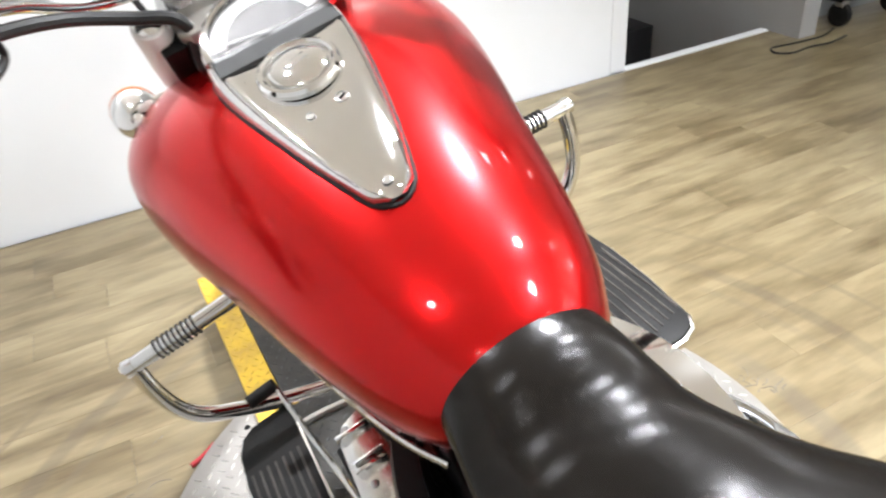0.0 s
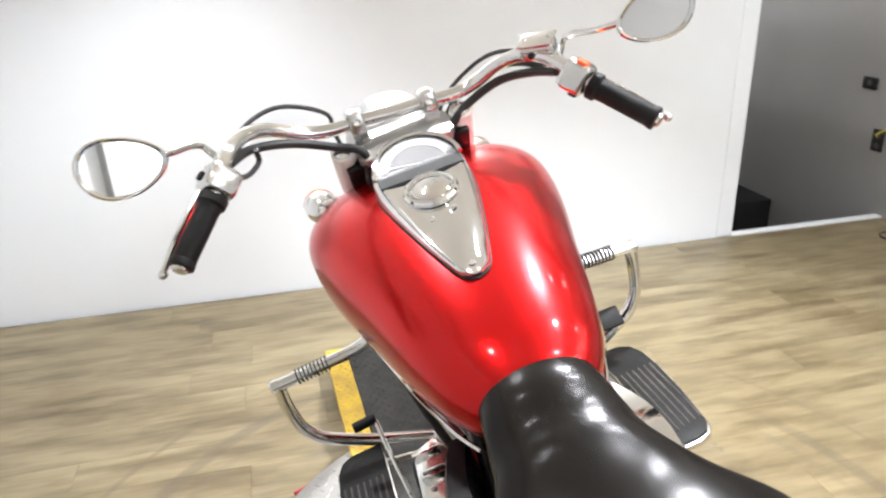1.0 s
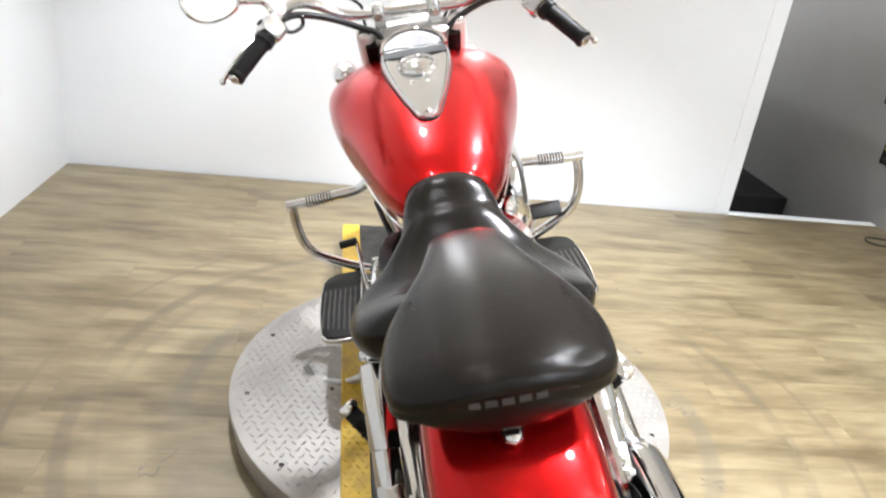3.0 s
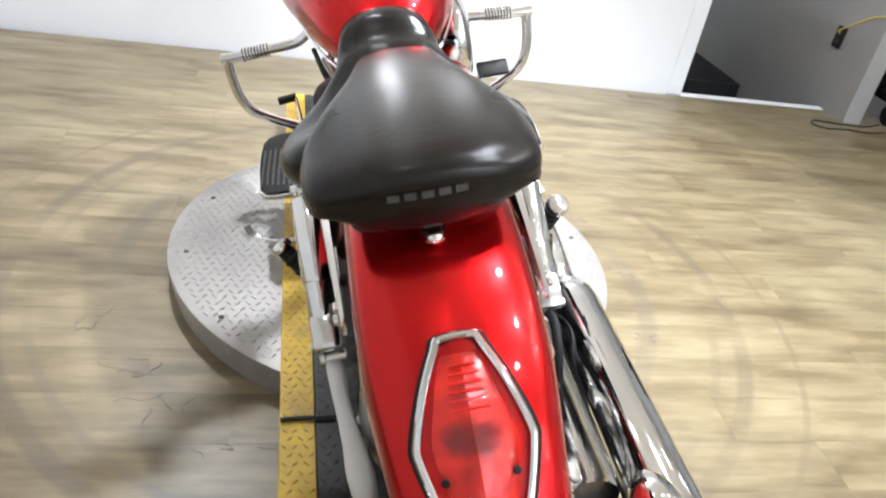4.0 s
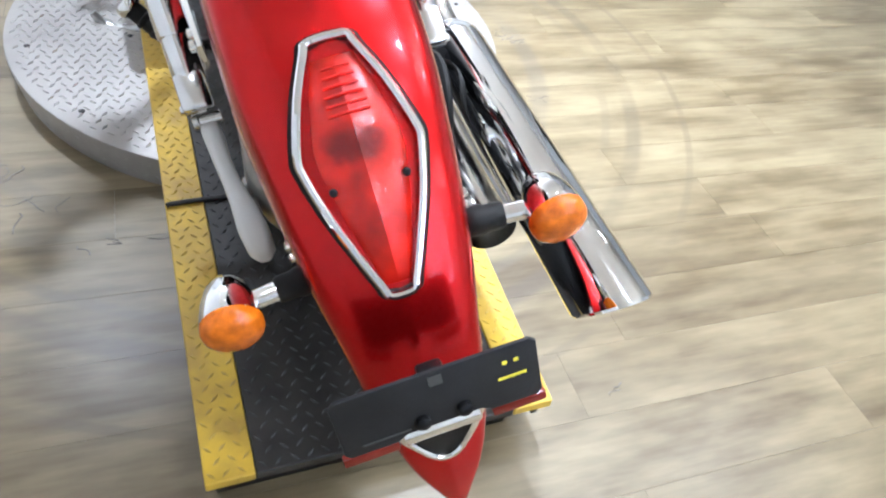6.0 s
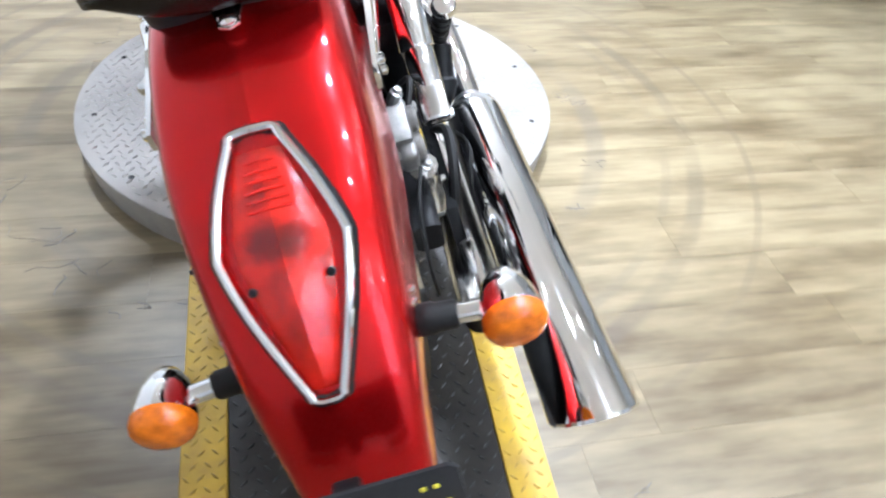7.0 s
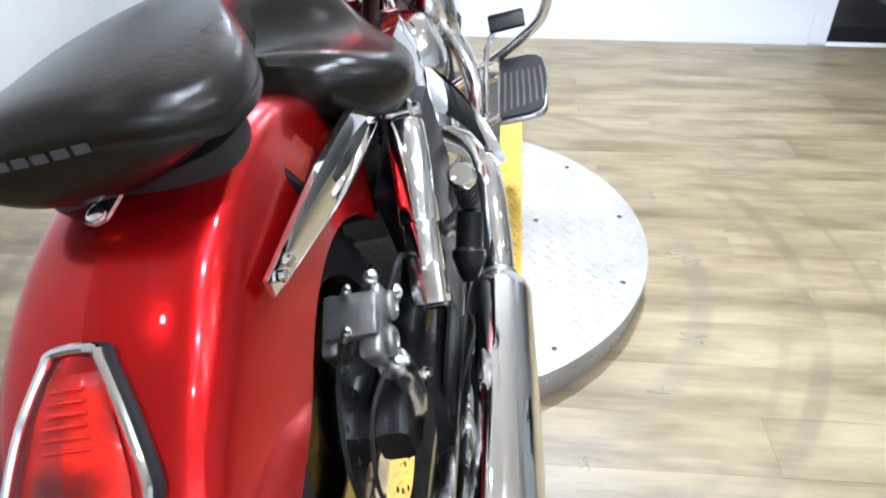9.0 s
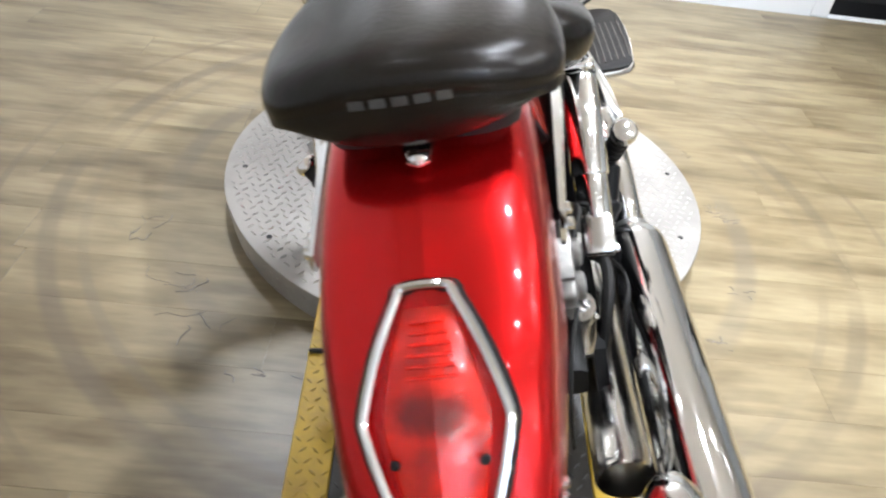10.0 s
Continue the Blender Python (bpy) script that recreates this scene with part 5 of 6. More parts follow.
# floorboards
FB = [(0.272, 0.742), (0.340, 0.742), (0.366, 0.752), (0.380, 0.775), (0.391, 0.89), (0.394, 1.00), (0.390, 1.07), (0.376, 1.105), (0.35, 1.122), (0.276, 1.127), (0.270, 1.116), (0.268, 0.76)]
for s in (-1, 1):
    out = [(s * x, y) for x, y in FB]
    cx, cy = s * 0.332, 0.93
    bm = B()
    prism(bm, out, 0.012, Matrix.Translation((0, 0, 0.294)), 0.002)
    fb = part("floorboard", bm, M_CHROME2, BIKE, "polished floorboard with a rubber pad", angle=40)
    bm = B()
    pad = [(cx + (x - cx) * 0.93, cy + (y - cy) * 0.965) for x, y in out]
    prism(bm, pad, 0.006, Matrix.Translation((0, 0, 0.3062)), 0.002)
    part("pad", bm, M_RUBBER, fb, "black ribbed rubber pad")
    for k in range(7):
        bm = B()
        x = s * (0.286 + 0.0148 * k)
        tube(bm, [(x, 0.775 + 0.004 * k, 0.3125), (x + s * 0.002, 0.89, 0.3125), (x + s * 0.002, 1.01, 0.3125)], 0.0022, 6, 2)
        part("pad_rib", bm, M_PADRIB, fb)
    bm = B()
    tube(bm, [(s * 0.29, 1.07, 0.292), (s * 0.22, 1.08, 0.275), (s * 0.12, 1.08, 0.25)], 0.010, 10)
    part("bracket", bm, M_CHROME2, fb)
    bm = B()
    tube(bm, [(s * 0.29, 0.82, 0.292), (s * 0.22, 0.85, 0.255), (s * 0.13, 0.87, 0.21)], 0.010, 10)
    part("bracket", bm, M_CHROME2, fb)
    # highway bar
    bm = B()
    tube(bm, [(s * 0.085, 1.12, 0.660), (s * 0.150, 1.128, 0.635), (s * 0.200, 1.130, 0.590), (s * 0.235, 1.128, 0.572), (s * 0.300, 1.126, 0.566), (s * 0.380, 1.125, 0.561), (s * 0.432, 1.124, 0.558)], 0.0145, 14)
    tube(bm, [(s * 0.430, 1.124, 0.560), (s * 0.432, 1.124, 0.50), (s * 0.424, 1.124, 0.44), (s * 0.400, 1.124, 0.395), (s * 0.36, 1.124, 0.366), (s * 0.28, 1.122, 0.325), (s * 0.18, 1.12, 0.285), (s * 0.10, 1.11, 0.260)], 0.0145, 14)
    hb = part("highway_bar", bm, M_CHROME, BIKE, "chrome tube crash bar")
    bm = B()
    lathe(bm, (s * 0.428, 1.124, 0.5585), (s, 0, 0), [(0, 0.0155), (0.016, 0.0155), (0.020, 0.012), (0.022, 0.004)], 16)
    part("end_cap", bm, M_CHROME, hb)
    for k in range(9):
        bm = B()
        x = 0.312 + 0.0088 * k
        lathe(bm, (s * x, 1.1255, 0.5655 - 0.0006 * k * 0.88), (s, 0, -0.06), [(0, 0.0145), (0.0004, 0.0188), (0.0024, 0.0188), (0.0028, 0.0145)], 16)
        part("coil_ring", bm, M_BLACK, hb, "black peg ring")
# brake pedal, right
bm = B()
box(bm, (0.092, 0.05, 0.014), pose(0.315, 1.085, 0.420, 38, 0, 0), 0.005, 2)
pd = part("brake_pedal", bm, M_RUBBER, BIKE, "black rubber brake pedal pad")
bm = B()
tube(bm, [(0.290, 1.09, 0.412), (0.255, 1.05, 0.375), (0.240, 0.96, 0.315), (0.235, 0.86, 0.28)], 0.007, 10)
part("arm", bm, M_CHROME, pd, "chrome pedal arm")
# shifter, left
bm = B()
tube(bm, [(-0.226, 0.76, 0.322), (-0.236, 0.86, 0.345), (-0.248, 0.94, 0.395), (-0.257, 1.015, 0.452)], 0.0050, 10)
sf = part("shift_lever", bm, M_CHROME, BIKE, "thin chrome shift lever")
bm = B()
tube(bm, [(-0.256, 1.020, 0.455), (-0.306, 1.020, 0.450)], 0.0115, 12, 1)
part("shift_peg", bm, M_RUBBER, sf, "black rubber shift peg")
# side stand
bm = B()
tube(bm, [(-0.150, 0.80, 0.215), (-0.230, 0.82, 0.165), (-0.330, 0.845, 0.100), (-0.400, 0.875, 0.085), (-0.455, 0.905, 0.100), (-0.474, 0.915, 0.135)], [0.013, 0.010], 12)
st = part("side_stand", bm, M_STEEL, BIKE, "curved steel side stand")
bm = B()
box(bm, (0.055, 0.075, 0.008), pose(-0.40, 0.88, 0.085, 0, 15.1, 10), 0.003)
part("foot_pad", bm, M_STEEL, st)
bm = B()
tube(bm, [(-0.15, 0.8, 0.235), (-0.19, 0.80, 0.20), (-0.17, 0.80, 0.175)], 0.017, 10)
part("pivot", bm, M_STEEL, st)

# fork, headlamp, front end
for s in (-1, 1):
    top, bot = Vector((s * 0.122, 1.075, 1.010)), Vector((s * 0.105, 1.60, 0.300))
    d = (bot - top).normalized()
    bm = B()
    lathe(bm, top, d, [(-0.012, 0.014), (-0.010, 0.022), (0.0, 0.024), (0.06, 0.026), (0.30, 0.027), (0.32, 0.031), (0.34, 0.031), (0.86, 0.031), (0.88, 0.024)], 24)
    fk = part("fork_leg", bm, M_FORK, BIKE, "chrome fork leg")
    bm = B()
    box(bm, (0.034, 0.030, 0.15), Matrix.Translation(top + d * 0.090 + Vector((-s * 0.012, -0.020, -0.010))) @ d.to_track_quat("Z", "Y").to_matrix().to_4x4(), 0.004)
    part("fork_clip", bm, M_BLACK, fk, "black inner fork cover")
    bm = B()
    lathe(bm, top + d * 0.004, -d, [(0, 0.020), (0.018, 0.019), (0.022, 0.012)], 8)
    part("fork_cap", bm, M_CHROME, fk, "fork cap")
bm = B()
prism(bm, [(-0.098, -0.015), (-0.085, -0.028), (0.085, -0.028), (0.098, -0.015), (0.098, 0.03), (0.06, 0.05), (-0.06, 0.05), (-0.098, 0.03)], 0.026, frame_at((0, 1.075, 0.985), (0, -0.5, 0.86), (1, 0, 0)), 0.006)
part("top_clamp", bm, M_ALU, BIKE, "cast top fork clamp")
bm = B()
prism(bm, [(-0.14, -0.03), (0.14, -0.03), (0.14, 0.03), (-0.14, 0.03)], 0.026, frame_at((0, 1.20, 0.82), (0, -0.55, 0.83), (1, 0, 0)), 0.006)
part("lower_clamp", bm, M_ALU, BIKE, "cast lower fork clamp")
bm = B()
lathe(bm, (0, 1.115, 0.970), (0, 1, -0.10), [(0, 0.03), (0.012, 0.062), (0.035, 0.084), (0.07, 0.098), (0.12, 0.103), (0.15, 0.105), (0.156, 0.098)], 40)
hl = part("headlamp", bm, M_STEEL, BIKE, "round chrome headlamp shell")
bm = B()
lathe(bm, (0, 1.272, 0.954), (0, 1, -0.10), [(0, 0.097), (0.008, 0.090), (0.016, 0.06), (0.02, 0.002)], 36)
part("lens", bm, M_CLEAR, hl, "clear headlamp lens")

# ---------- handlebar, set a little askew ----------


def hbp(x, y, z):
    return Vector((x * 0.985 - 0.005 - 0.080 * x * x, y, z - 0.008 + 0.05 * x * x - 0.056 * x))


bar_half = [(0.0, 1.086, 1.062), (0.066, 1.085, 1.063), (0.125, 1.082, 1.062), (0.175, 1.076, 1.072), (0.225, 1.055, 1.098), (0.265, 1.012, 1.110), (0.298, 0.955, 1.100), (0.330, 0.892, 1.062), (0.352, 0.866, 1.036), (0.408, 0.802, 0.984)]
path = [hbp(-x, y, z) for x, y, z in bar_half[:0:-1]] + [hbp(x, y, z) for x, y, z in bar_half]
bm = B()
tube(bm, path, 0.0135, 14, 5)
bar = part("handlebar", bm, M_CHROME, BIKE, "wide chrome handlebar")
for s in (-1, 1):
    # riser
    bm = B()
    top = hbp(s * 0.073, 1.085, 1.062)
    prism(bm, [(-0.015, -0.014), (0.015, -0.014), (0.015, 0.014), (-0.015, 0.014)], 0.080, frame_at(top + Vector((0, 0.012, -0.090)), (0, -0.14, 1), (1, 0, 0)), 0.005)
    part("riser", bm, M_CHROME2, bar, "chrome handlebar riser")
    bm = B()
    box(bm, (0.033, 0.046, 0.046), Matrix.Translation(top + Vector((0, 0, 0.004))), 0.008, 3)
    clamp = part("riser_clamp", bm, M_CHROME2, bar, "chrome bar clamp")
    bm = B()
    lathe(bm, top + Vector((0, -0.021, 0.004)), (0, -1, 0.15), [(0, 0.0085), (0.004, 0.0085), (0.006, 0.006), (0.003, 0.0045), (0.003, 0.001)], 14)
    part("bolt", bm, M_CHROME, clamp)
    # grip
    a, b2 = hbp(s * 0.343, 0.876, 1.046), hbp(s * 0.410, 0.800, 0.982)
    d = (b2 - a).normalized()
    ln = (b2 - a).length
    bm = B()
    prof = [(-0.012, 0.020), (-0.010, 0.0245), (0.004, 0.0245), (0.008, 0.0195)]
    for k in range(14):
        h = 0.016 + (ln - 0.030) * k / 13
        prof += [(h, 0.0194), (h + 0.002, 0.0188)]
    prof += [(ln - 0.008, 0.0208), (ln, 0.0208), (ln + 0.002, 0.017)]
    lathe(bm, a, d, prof, 22)
    g = part("grip", bm, M_RUBBER, bar, "black ribbed rubber grip")
    bm = B()
    lathe(bm, b2, d, [(0, 0.0135), (0.006, 0.0135), (0.009, 0.010), (0.010, 0.002)], 18)
    part("bar_end", bm, M_CHROME2, g, "steel bar end")
    # switch housing
    c = hbp(s * 0.323, 0.905, 1.068)
    bm = B()
    sm = frame_at(c, d, (0, 0.3, 1))
    box(bm, (0.056, 0.050, 0.052), sm, 0.011, 3)
    swb = part("switch_housing", bm, M_CHROME2, bar, "chrome switch housing")
    if s > 0:
        bm = B()
        box(bm, (0.012, 0.024, 0.022), sm @ Matrix.Translation((0.0255, 0.010, 0.004)), 0.003)
        part("kill_switch", bm, M_ORANGE, swb, "orange rocker switch")
        bm = B()
        box(bm, (0.018, 0.016, 0.016), sm @ Matrix.Translation((-0.030, -0.012, 0.004)), 0.003)
        part("start_button", bm, M_BLACK, swb)
    else:
        for dx, dy, m in ((0.024, 0.010, M_BLACK), (-0.004, 0.030, M_BLACK), (-0.024, 0.026, M_BPLASTIC)):
            bm = B()
            box(bm, (0.018, 0.012, 0.016), sm @ Matrix.Translation((dx, dy, 0.004)), 0.003)
            part("switch", bm, m, swb, "black switch button")
    # lever and perch
    pc = hbp(s * 0.303, 0.955, 1.088)
    bm = B()
    box(bm, (0.036, 0.040, 0.030), Matrix.Translation(pc + Vector((s * 0.004, 0.016, 0.0))), 0.008, 3)
    part("lever_perch", bm, M_CHROME, bar, "chrome lever perch")
    bm = B()
    tube(bm, [pc + Vector((s * 0.012, 0.030, -0.004)), pc + Vector((s * 0.045, 0.010, -0.020)), hbp(s * 0.400, 0.865, 1.020), hbp(s * 0.440, 0.815, 0.975)], [0.0075, 0.0055], 10)
    lv = part("lever", bm, M_CHROME2, bar, "polished hand lever")
    bm = B()
    bmesh.ops.create_uvsphere(bm, u_segments=12, v_segments=8, radius=0.008, matrix=Matrix.Translation(hbp(s * 0.441, 0.813, 0.973)))
    part("lever_ball", bm, M_CHROME2, lv)
    # mirror
    ci = hbp(s * 0.440 + 0.014, 0.828, 1.147)
    xd = Vector((s * 0.095, -0.085, 0.012)).normalized()
    nrm = Vector((-s * 0.30, -0.90, 0.15))
    mm = frame_at(ci, nrm, xd * s)  # local x points right
    drop = []
    for k in range(36):
        a2 = 2 * math.pi * k / 36
        cx2, sy2 = math.cos(a2), math.sin(a2)
        w = 0.061 * cx2
        h = 0.043 * sy2 * (1.0 + 0.22 * s * cx2)
        drop.append((w, h + 0.006 * s * cx2))
    bm = B()
    loops = []
    for f, dz in ((0.10, -0.030), (0.55, -0.026), (0.85, -0.016), (1.0, -0.004), (1.06, 0.004), (1.06, 0.010), (1.0, 0.013), (0.93, 0.011), (0.915, 0.006)):
        loops.append([mm @ Vector((x * f, y * f, dz)) for x, y in drop])
    rings(bm, loops)
    mir = part("mirror", bm, M_CHROME, bar, "teardrop chrome mirror")
    bm = B()
    prism(bm, [(x * 0.915, y * 0.915) for x, y in drop], 0.002, mm @ Matrix.Translation((0, 0, 0.0055)))
    part("mirror_glass", bm, M_MIRROR, mir, "mirror glass", smooth=False)
    bm = B()
    tube(bm, [pc + Vector((s * 0.018, 0.012, 0.010)), pc + Vector((s * 0.035, 0.000, 0.040)), hbp(s * 0.375, 0.900, 1.135), mm @ Vector((-s * 0.042, 0, -0.014))], 0.0058, 10)
    part("mirror_stem", bm, M_CHROME, mir, "chrome mirror stem")
# brake fluid reservoir, right
rm = frame_at(hbp(0.292, 0.985, 1.118), (-0.15, -0.25, 1), (0.75, -0.66, 0))
bm = B()
box(bm, (0.062, 0.044, 0.030), rm, 0.008, 3)
rv = part("brake_reservoir", bm, M_CHROME2, bar, "chrome brake fluid reservoir")
bm = B()
box(bm, (0.066, 0.048, 0.006), rm @ Matrix.Translation((0, 0, 0.018)), 0.0025)
part("cover", bm, M_CHROME, rv)
for x in (-0.024, 0.024):
    bm = B()
    lathe(bm, rm @ Vector((x, 0, 0.021)), rm.to_3x3() @ Vector((0, 0, 1)), [(0, 0.004), (0.002, 0.003)], 8)
    part("screw", bm, M_STEEL, rv)
bm = B()
lathe(bm, rm @ Vector((-0.008, -0.022, 0.0)), rm.to_3x3() @ Vector((0, -1, 0)), [(0, 0.007), (0.003, 0.006)], 12)
part("sight_glass", bm, M_BLACK, rv)
# cables and hoses along the bar
CAB = [
    ([hbp(-0.30, 0.94, 1.085), hbp(-0.265, 1.00, 1.085), hbp(-0.20, 1.05, 1.065), hbp(-0.13, 1.06, 1.035), hbp(-0.08, 1.05, 1.01), Vector((-0.09, 1.06, 0.94)), Vector((-0.07, 1.05, 0.86))], 0.0085),
    ([hbp(-0.305, 0.955, 1.10), hbp(-0.25, 1.05, 1.125), hbp(-0.19, 1.10, 1.125), hbp(-0.12, 1.13, 1.085), Vector((-0.12, 1.16, 1.03)), Vector((-0.10, 1.15, 0.92))], 0.0045),
    ([hbp(0.30, 0.94, 1.078), hbp(0.27, 0.995, 1.078), hbp(0.22, 1.045, 1.070), hbp(0.16, 1.065, 1.045), hbp(0.115, 1.06, 1.02), Vector((0.075, 1.06, 0.96)), Vector((0.06, 1.05, 0.87))], 0.0085),
    ([hbp(0.295, 0.975, 1.085), hbp(0.25, 1.035, 1.095), hbp(0.19, 1.075, 1.085), hbp(0.13, 1.09, 1.05), Vector((0.085, 1.10, 0.98)), Vector((0.07, 1.12, 0.90))], 0.0055),
    ([hbp(0.285, 0.995, 1.115), hbp(0.23, 1.07, 1.118), hbp(0.17, 1.11, 1.09), hbp(0.11, 1.13, 1.04), Vector((0.08, 1.16, 0.95))], 0.0042),
    ([hbp(-0.30, 0.93, 1.06), hbp(-0.283, 0.97, 1.05), hbp(-0.262, 1.00, 1.06), hbp(-0.258, 0.99, 1.085)], 0.005),
]
for pts, r in CAB:
    bm = B()
    tube(bm, pts, r, 10, 8)
    part("cable", bm, M_CABLE, bar, "black control cable")

# ---------- ledge clutter ----------
LZ = 1.4555


def at_ledge(x, y=WALL_Y + 0.10):
    return (x, y, LZ)


def glove(x, y, rot):
    e = tagged(thing("work_glove", pose(x, y, LZ, 0, 0, rot)), "crumpled yellow work glove on a white ledge", "glove", "gloves on the ledge")
    bm = B()
    for i in range(5):
        a = -0.6 + 0.3 * i
        tube(bm, [(0, 0, 0.018), (0.05 * math.cos(a), 0.05 * math.sin(a), 0.034), (0.09 * math.cos(a), 0.09 * math.sin(a), 0.022), (0.115 * math.cos(a), 0.115 * math.sin(a), 0.012)], [0.016, 0.010], 8, 4)
    lathe(bm, (-0.09, 0, 0.022), (1, 0, 0), [(0, 0.020), (0.03, 0.022), (0.07, 0.022), (0.10, 0.018)], 14)
    part("fabric", bm, M_YELLOWCLOTH, e)


M_YELLOWCLOTH = mat("yellow_cloth", (0.72, 0.55, 0.04), 0.85, var=0.4, scale=40, bump=0.5, bscale=120)
M_CANP = mat("pink_can", (0.52, 0.30, 0.34), 0.35, 0.3, var=0.2, scale=30)
M_CANW = mat("white_label_can", (0.72, 0.74, 0.78), 0.4, var=0.15, scale=40)
M_CANY = mat("yellow_box", (0.78, 0.66, 0.06), 0.5, var=0.15, scale=40)
M_CANR = mat("dark_red_can", (0.30, 0.05, 0.05), 0.4, var=0.2, scale=30)
M_CANK = mat("dark_can", (0.06, 0.055, 0.06), 0.4, var=0.2, scale=30)
M_CREAM = mat("cream_jug", (0.75, 0.66, 0.55), 0.5, var=0.12, scale=12)
glove(1.22, WALL_Y + 0.05, 200)
glove(1.70, WALL_Y + 0.05, 170)
glove(1.86, WALL_Y + 0.04, 10)


def can(x, y, r, h, m, label, name="spray_can"):
    e = tagged(thing(name, pose(x, y, LZ)), label, "can", "cans on the ledge")
    bm = B()
    lathe(bm, (0, 0, 0), (0, 0, 1), [(0, r * 0.95), (0.004, r), (h * 0.86, r), (h * 0.90, r * 0.8), (h * 0.91, r * 0.55)], 20)
    part("body", bm, m, e)
    bm = B()
    lathe(bm, (0, 0, h * 0.905), (0, 0, 1), [(0, r * 0.6), (h * 0.09, r * 0.55), (h * 0.10, r * 0.4)], 16)
    part("cap", bm, M_BLACK, e)


for x, y, r, h, m, lab in ((0.98, 0.13, 0.033, 0.22, M_CANR, "dark red spray can on the ledge"), (1.06, 0.12, 0.033, 0.22, M_CANK, "dark spray can on the ledge"),
                           (1.335, 0.12, 0.034, 0.22, M_CANW, "white printed spray can on the ledge"), (1.41, 0.10, 0.034, 0.24, M_CANP, "dull pink spray can on the ledge"),
                           (1.485, 0.12, 0.032, 0.22, M_CANK, "dark spray can on the ledge"), (1.78, 0.13, 0.045, 0.20, M_CANW, "white label tin on the ledge"),
                           (0.88, 0.14, 0.035, 0.20, M_CANK, "dark tin on the ledge")):
    can(x, WALL_Y + y, r, h, m, lab)
bm = B()
box(bm, (0.05, 0.03, 0.10), Matrix.Translation(at_ledge(1.555, WALL_Y + 0.055)) @ Matrix.Translation((0, 0, 0.05)), 0.002)
tagged(part("carton", bm, M_CANY, smooth=False), "small yellow carton standing on the ledge", "carton")
bm = B()
box(bm, (0.16, 0.03, 0.015), Matrix.Translation((1.68, WALL_Y + 0.005, LZ + 0.0075)), 0.004)
tagged(part("brush", bm, M_CANK), "dark brush lying on the ledge", "brush")
bm = B()
box(bm, (0.20, 0.09, 0.006), Matrix.Translation((0.95, WALL_Y + 0.02, LZ + 0.003)), 0.001)
tagged(part("paper", bm, M_ORANGE, smooth=False), "orange-red flat packet on the ledge", "packet")
e = tagged(thing("jug", pose(2.02, WALL_Y + 0.12, LZ)), "cream plastic jug on the ledge's end", "jug")
bm = B()
lathe(bm, (0, 0, 0), (0, 0, 1), [(0, 0.060), (0.005, 0.064), (0.16, 0.062), (0.20, 0.045), (0.22, 0.022), (0.25, 0.022)], 24)
part("body", bm, M_CREAM, e)
bm = B()
lathe(bm, (0, 0, 0.25), (0, 0, 1), [(0, 0.024), (0.02, 0.024), (0.022, 0.018)], 18)
part("cap", bm, M_ORANGE, e)

# ---------- stair corner ----------
bm = B()
box(bm, (0.55, 1.6, 0.57), Matrix.Translation((STAIR_R - 0.278, 4.462, -0.74 + 0.285)), 0.004)
tagged(part("cabinet", bm, M_BLACKBOX), "low matt black cabinet on the stair landing", "cabinet")
for y, z, big in ((2.895, 0.405, 1), (3.02, 0.70, 0)):
    e = tagged(thing("wall_socket" if big else "wall_switch", pose(STAIR_R, y, z)), "dark wall socket with a pale cord plugged in" if big else "small dark switch plate", "socket" if big else "switch")
    bm = B()
    box(bm, (0.012, 0.075, 0.12) if big else (0.012, 0.10, 0.065), Matrix.Translation((-0.0062, 0, 0)), 0.004)
    part("plate", bm, M_BPLASTIC, e)
    for dz in ((-0.028, 0.028) if big else (0.0,)):
        bm = B()
        lathe(bm, (-0.012, 0, dz), (-1, 0, 0), [(0, 0.017), (0.003, 0.016), (0.0035, 0.002)], 18)
        part("insert", bm, M_LETTER, e)
bm = B()
tube(bm, [(STAIR_R - 0.018, 2.895, 0.43), (STAIR_R - 0.045, 2.87, 0.45), (STAIR_R - 0.03, 2.80, 0.50), (STAIR_R - 0.012, 2.72, 0.56), (STAIR_R - 0.010, 2.62, 0.60)], 0.004, 8)
tagged(part("power_cord", bm, M_CANY), "pale yellow power cord along the wall", "cord")
bm = B()
tube(bm, [(3.24, 2.46, 0.006), (3.10, 2.44, 0.005), (2.98, 2.46, 0.005), (2.86, 2.45, 0.005), (2.80, 2.50, 0.005), (2.84, 2.56, 0.005), (2.95, 2.545, 0.005), (3.05, 2.535, 0.005), (3.16, 2.53, 0.006), (3.26, 2.55, 0.02)], 0.005, 8)
tagged(part("power_cord", bm, M_CABLE), "black power cord looped on the floor", "cord")
e = tagged(thing("tool_stand", pose(3.50, 2.70, 0)), "black wheeled tool stand in the corner", "tool stand")
for (sx, sy, sz, x, y, z) in ((0.42, 0.30, 0.5, 0.05, 0.05, 0.42), (0.46, 0.34, 0.05, 0.05, 0.05, 0.15), (0.05, 0.05, 1.1, -0.14, -0.06, 0.67)):
    bm = B()
    box(bm, (sx, sy, sz), Matrix.Translation((x, y, z)), 0.006)
    part("panel", bm, M_BLACK, e)
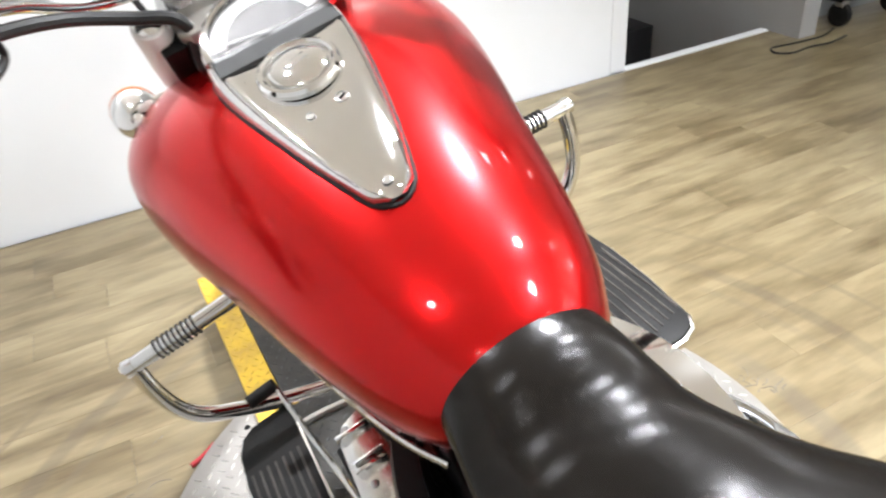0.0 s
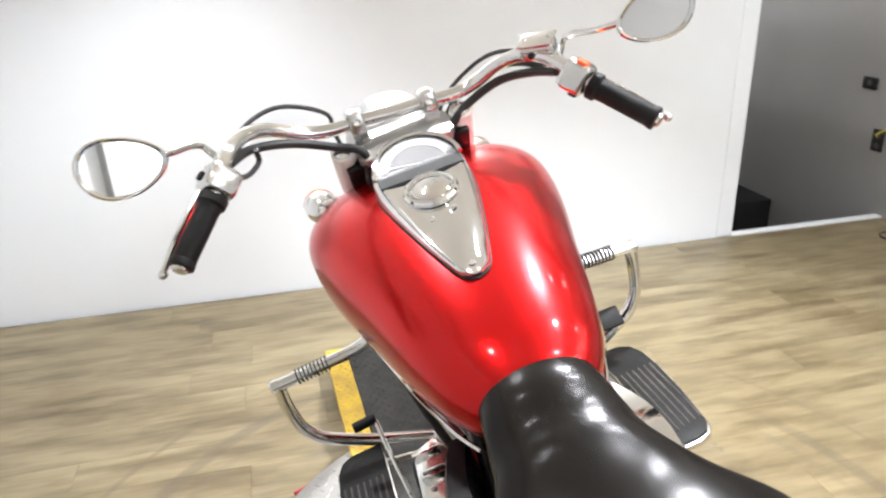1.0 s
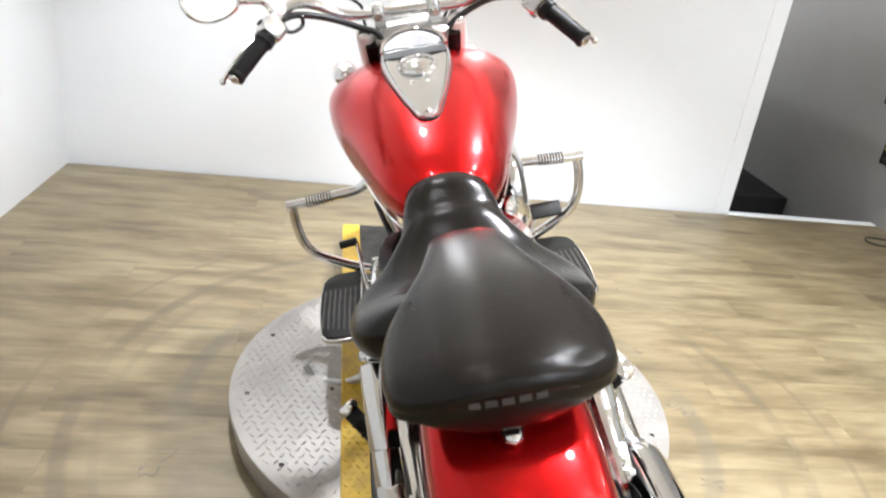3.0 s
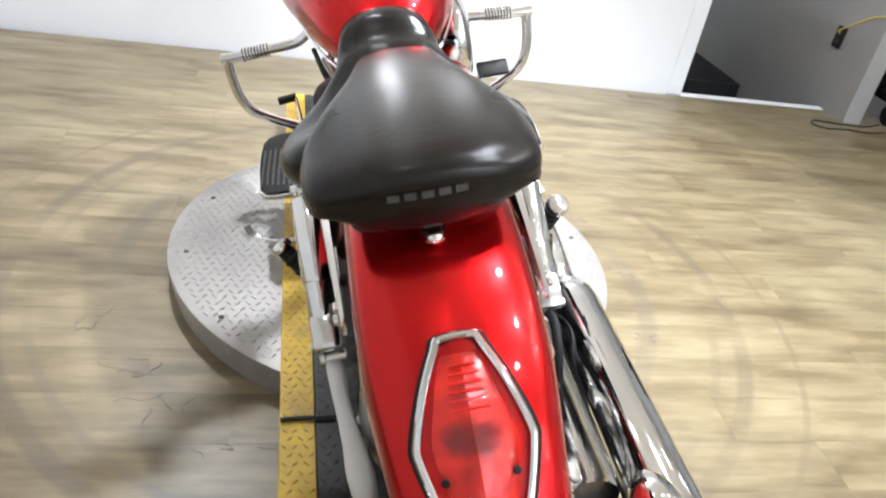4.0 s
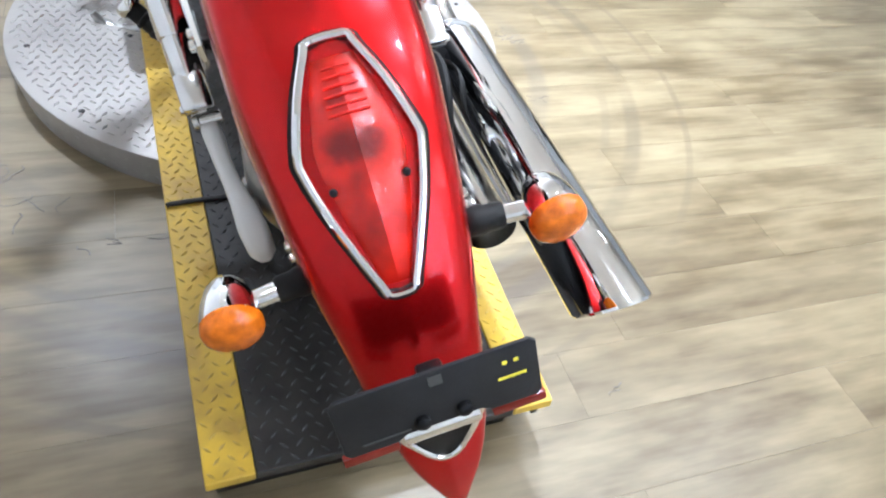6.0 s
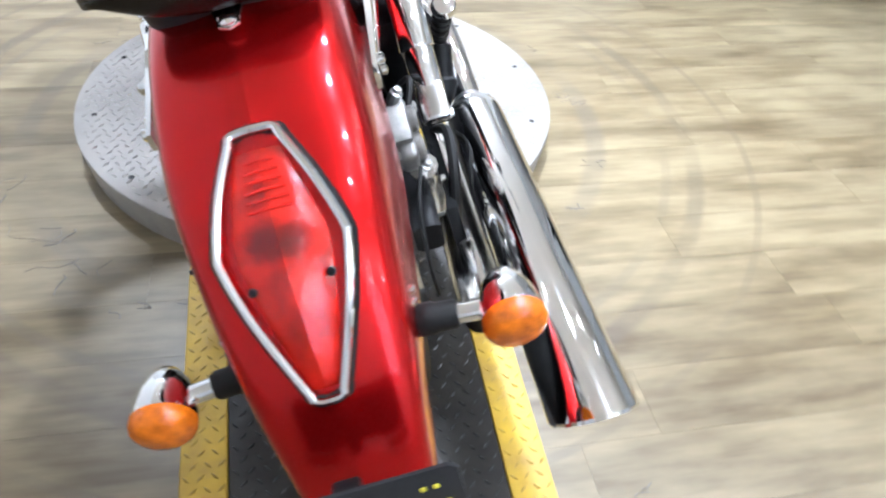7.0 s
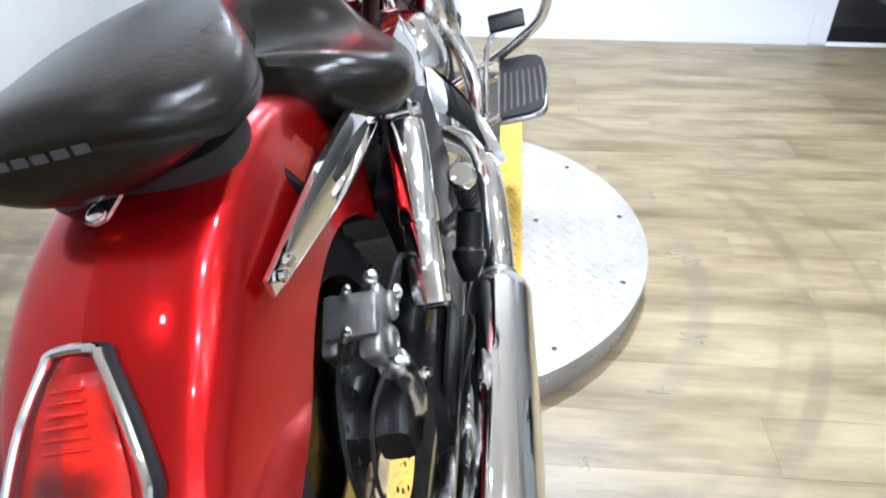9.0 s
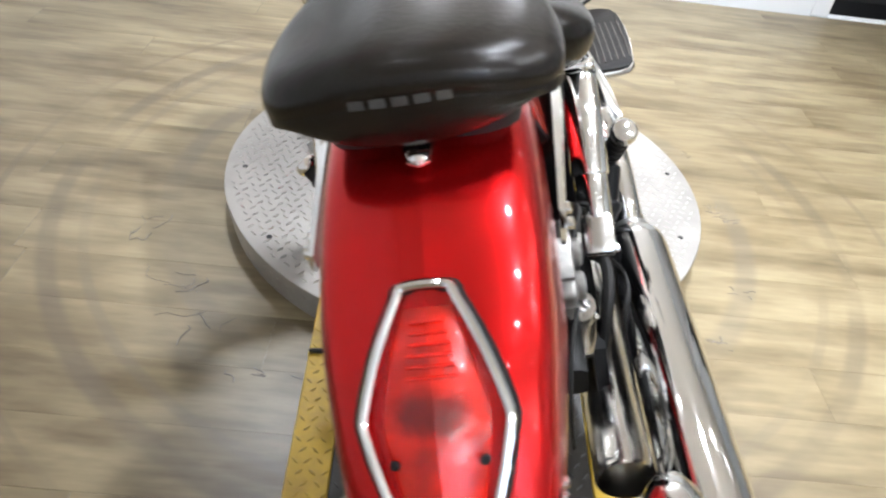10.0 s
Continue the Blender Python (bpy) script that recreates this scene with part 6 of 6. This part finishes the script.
for x, y in ((-0.15, -0.10), (0.25, -0.10), (-0.15, 0.2), (0.25, 0.2)):
    bm = B()
    lathe(bm, (x - 0.02, y, 0.062), (1, 0, 0), [(0, 0.05), (0.005, 0.06), (0.035, 0.06), (0.04, 0.05)], 20)
    part("caster", bm, M_RUBBER, e)
    bm = B()
    box(bm, (0.05, 0.05, 0.03), Matrix.Translation((x, y, 0.118)), 0.004)
    part("caster_fork", bm, M_STEEL, e)
# red strap end by the turntable
bm = B()
tube(bm, [(-0.235, 1.385, 0.007), (-0.205, 1.40, 0.007), (-0.175, 1.425, 0.006)], 0.006, 8)
tagged(part("strap", bm, M_PINK), "short red strap on the floor beside the turntable", "strap")

# ---------- lamps in the ceiling, inferred and added ---
for lx, ly, w, cone in SPOTS:
    e = tagged(thing("ceiling_spot", pose(lx, ly, CEIL)), "unseen round recessed ceiling spot, some added as fill", "ceiling lamp", "ceiling spots")
    bm = B()
    lathe(bm, (0, 0, 0), (0, 0, -1), [(0, 0.062), (0.008, 0.062), (0.012, 0.056), (0.010, 0.045)], 28)
    part("rim", bm, M_WALL, e)
    bm = B()
    lathe(bm, (0, 0, -0.011), (0, 0, -1), [(0, 0.043), (0.003, 0.040), (0.004, 0.002)], 24)
    part("diffuser", bm, M_LAMPGLOW, e)

# Bodies of the added fill globes, hung only to brighten the ceiling.
for lx, ly, w in FILL_GLOBES:
    e = tagged(thing("fill_globe", pose(lx, ly, CEIL)), "small white globe, an unseen lamp added to brighten the ceiling", "ceiling lamp", "pendant lamps")
    bm = B()
    lathe(bm, (0, 0, 0), (0, 0, -1), [(0, 0.045), (0.012, 0.045), (0.018, 0.036), (0.020, 0.010)], 24)
    part("ceiling_rose", bm, M_WALL, e)
    bm = B()
    tube(bm, [(0, 0, -0.018), (0, 0, -DROP + 0.07)], 0.004, 8, 1)
    part("cord", bm, M_CABLE, e)
    bm = B()
    bmesh.ops.create_uvsphere(bm, u_segments=24, v_segments=14, radius=0.056, matrix=Matrix.Translation((0, 0, -DROP)))
    part("globe", bm, M_LAMPGLOW, e).visible_shadow = False
    bm = B()
    lathe(bm, (0, 0, -DROP + 0.052), (0, 0, 1), [(0, 0.020), (0.018, 0.018), (0.024, 0.008)], 16)
    part("holder", bm, M_STEEL, e).visible_shadow = False

# ---------- floor marks and planks ----------


def scuff(x, y, r, squash, rot, seed):
    """A cluster of short wandering rubber strokes."""
    rnd = random.Random(seed + 3)
    bm = B()
    for k in range(rnd.randint(3, 6)):
        a = rnd.uniform(0, 6.28)
        p = Vector((rnd.gauss(0, r * 0.6), rnd.gauss(0, r * 0.6 * squash), 0))
        pts = []
        for q in range(rnd.randint(3, 6)):
            pts.append((x + p.x, y + p.y, 0.0002))
            a += rnd.gauss(0, 0.75)
            p = p + Vector((math.cos(a + rot), squash * math.sin(a + rot), 0)) * r * rnd.uniform(0.2, 0.6)
        tube(bm, pts, rnd.uniform(0.0007, 0.0016), 5, 3)
    tagged(part("floor_scuff", bm, M_STAIN), "dark curled scuff mark on the plank floor", "scuff", "scuffs on the floor", "structure")


for i, (x, y, r, q, rot) in enumerate(((1.07, 0.89, 0.032, 0.7, 0.2), (0.995, 0.584, 0.03, 0.6, 0.4), (0.897, 0.391, 0.032, 0.5, 0.6), (0.711, 0.21, 0.028, 0.6, 0.9),
                                       (-0.14, 0.17, 0.05, 0.4, 0.2), (-0.38, 1.36, 0.035, 0.6, 0.3), (1.04, 0.94, 0.04, 0.8, 1.0), (0.768, -0.373, 0.018, 0.6, 1.2),
                                       (-0.52, 0.62, 0.045, 1.6, 0.1), (-0.36, 0.42, 0.06, 1.5, 0.5), (-0.28, 0.30, 0.05, 0.8, 0.6), (-0.30, 1.52, 0.02, 0.5, 0), (1.02, 1.25, 0.02, 0.6, 0.5))):
    scuff(x, y, r * 0.9, min(q, 1.0), rot, i)

PW_, PLN = 0.152, 1.22


def planks():
    rnd = random.Random(5)
    bm = B()
    box(bm, (PLN - 0.0002, PW_ - 0.0003, 0.008), Matrix.Translation((0, 0, -0.004)), 0.00025, 1)
    me = bpy.data.meshes.new("plank")
    bm.to_mesh(me)
    bm.free()
    me.materials.append(M_PLANK)
    verts, faces = [], []

    def strip(x0, x1, y):
        k = len(verts)
        a, c = y - PW_ / 2 + 0.0006, y + PW_ / 2 - 0.0006
        verts.extend([(x0, a, 0), (x1 - 0.0012, a, 0), (x1 - 0.0012, c, 0), (x0, c, 0)])
        faces.append((k, k + 1, k + 2, k + 3))

    y = WALL_Y - 0.02 - PW_ / 2
    while y > -4.2:
        x = WALL_L + rnd.uniform(0.15, PLN)
        strip(WALL_L, x, y)
        while x < 6.0:
            if y > -1.9 and x + PLN < 4.9:
                ob = new("plank", me)
                ob.location = (x + PLN / 2, y, 0)
                ob.parent = floor_ob
            else:
                strip(x, min(6.19, x + PLN), y)
            x += PLN
        y -= PW_
    m2 = bpy.data.meshes.new("far_planks")
    m2.from_pydata(verts, [], faces)
    m2.materials.append(M_PLANK)
    ob = new("far_planks", m2)
    ob.parent = floor_ob
    tagged(ob, "oak planks away from the turntable", kind="stuff")


planks()
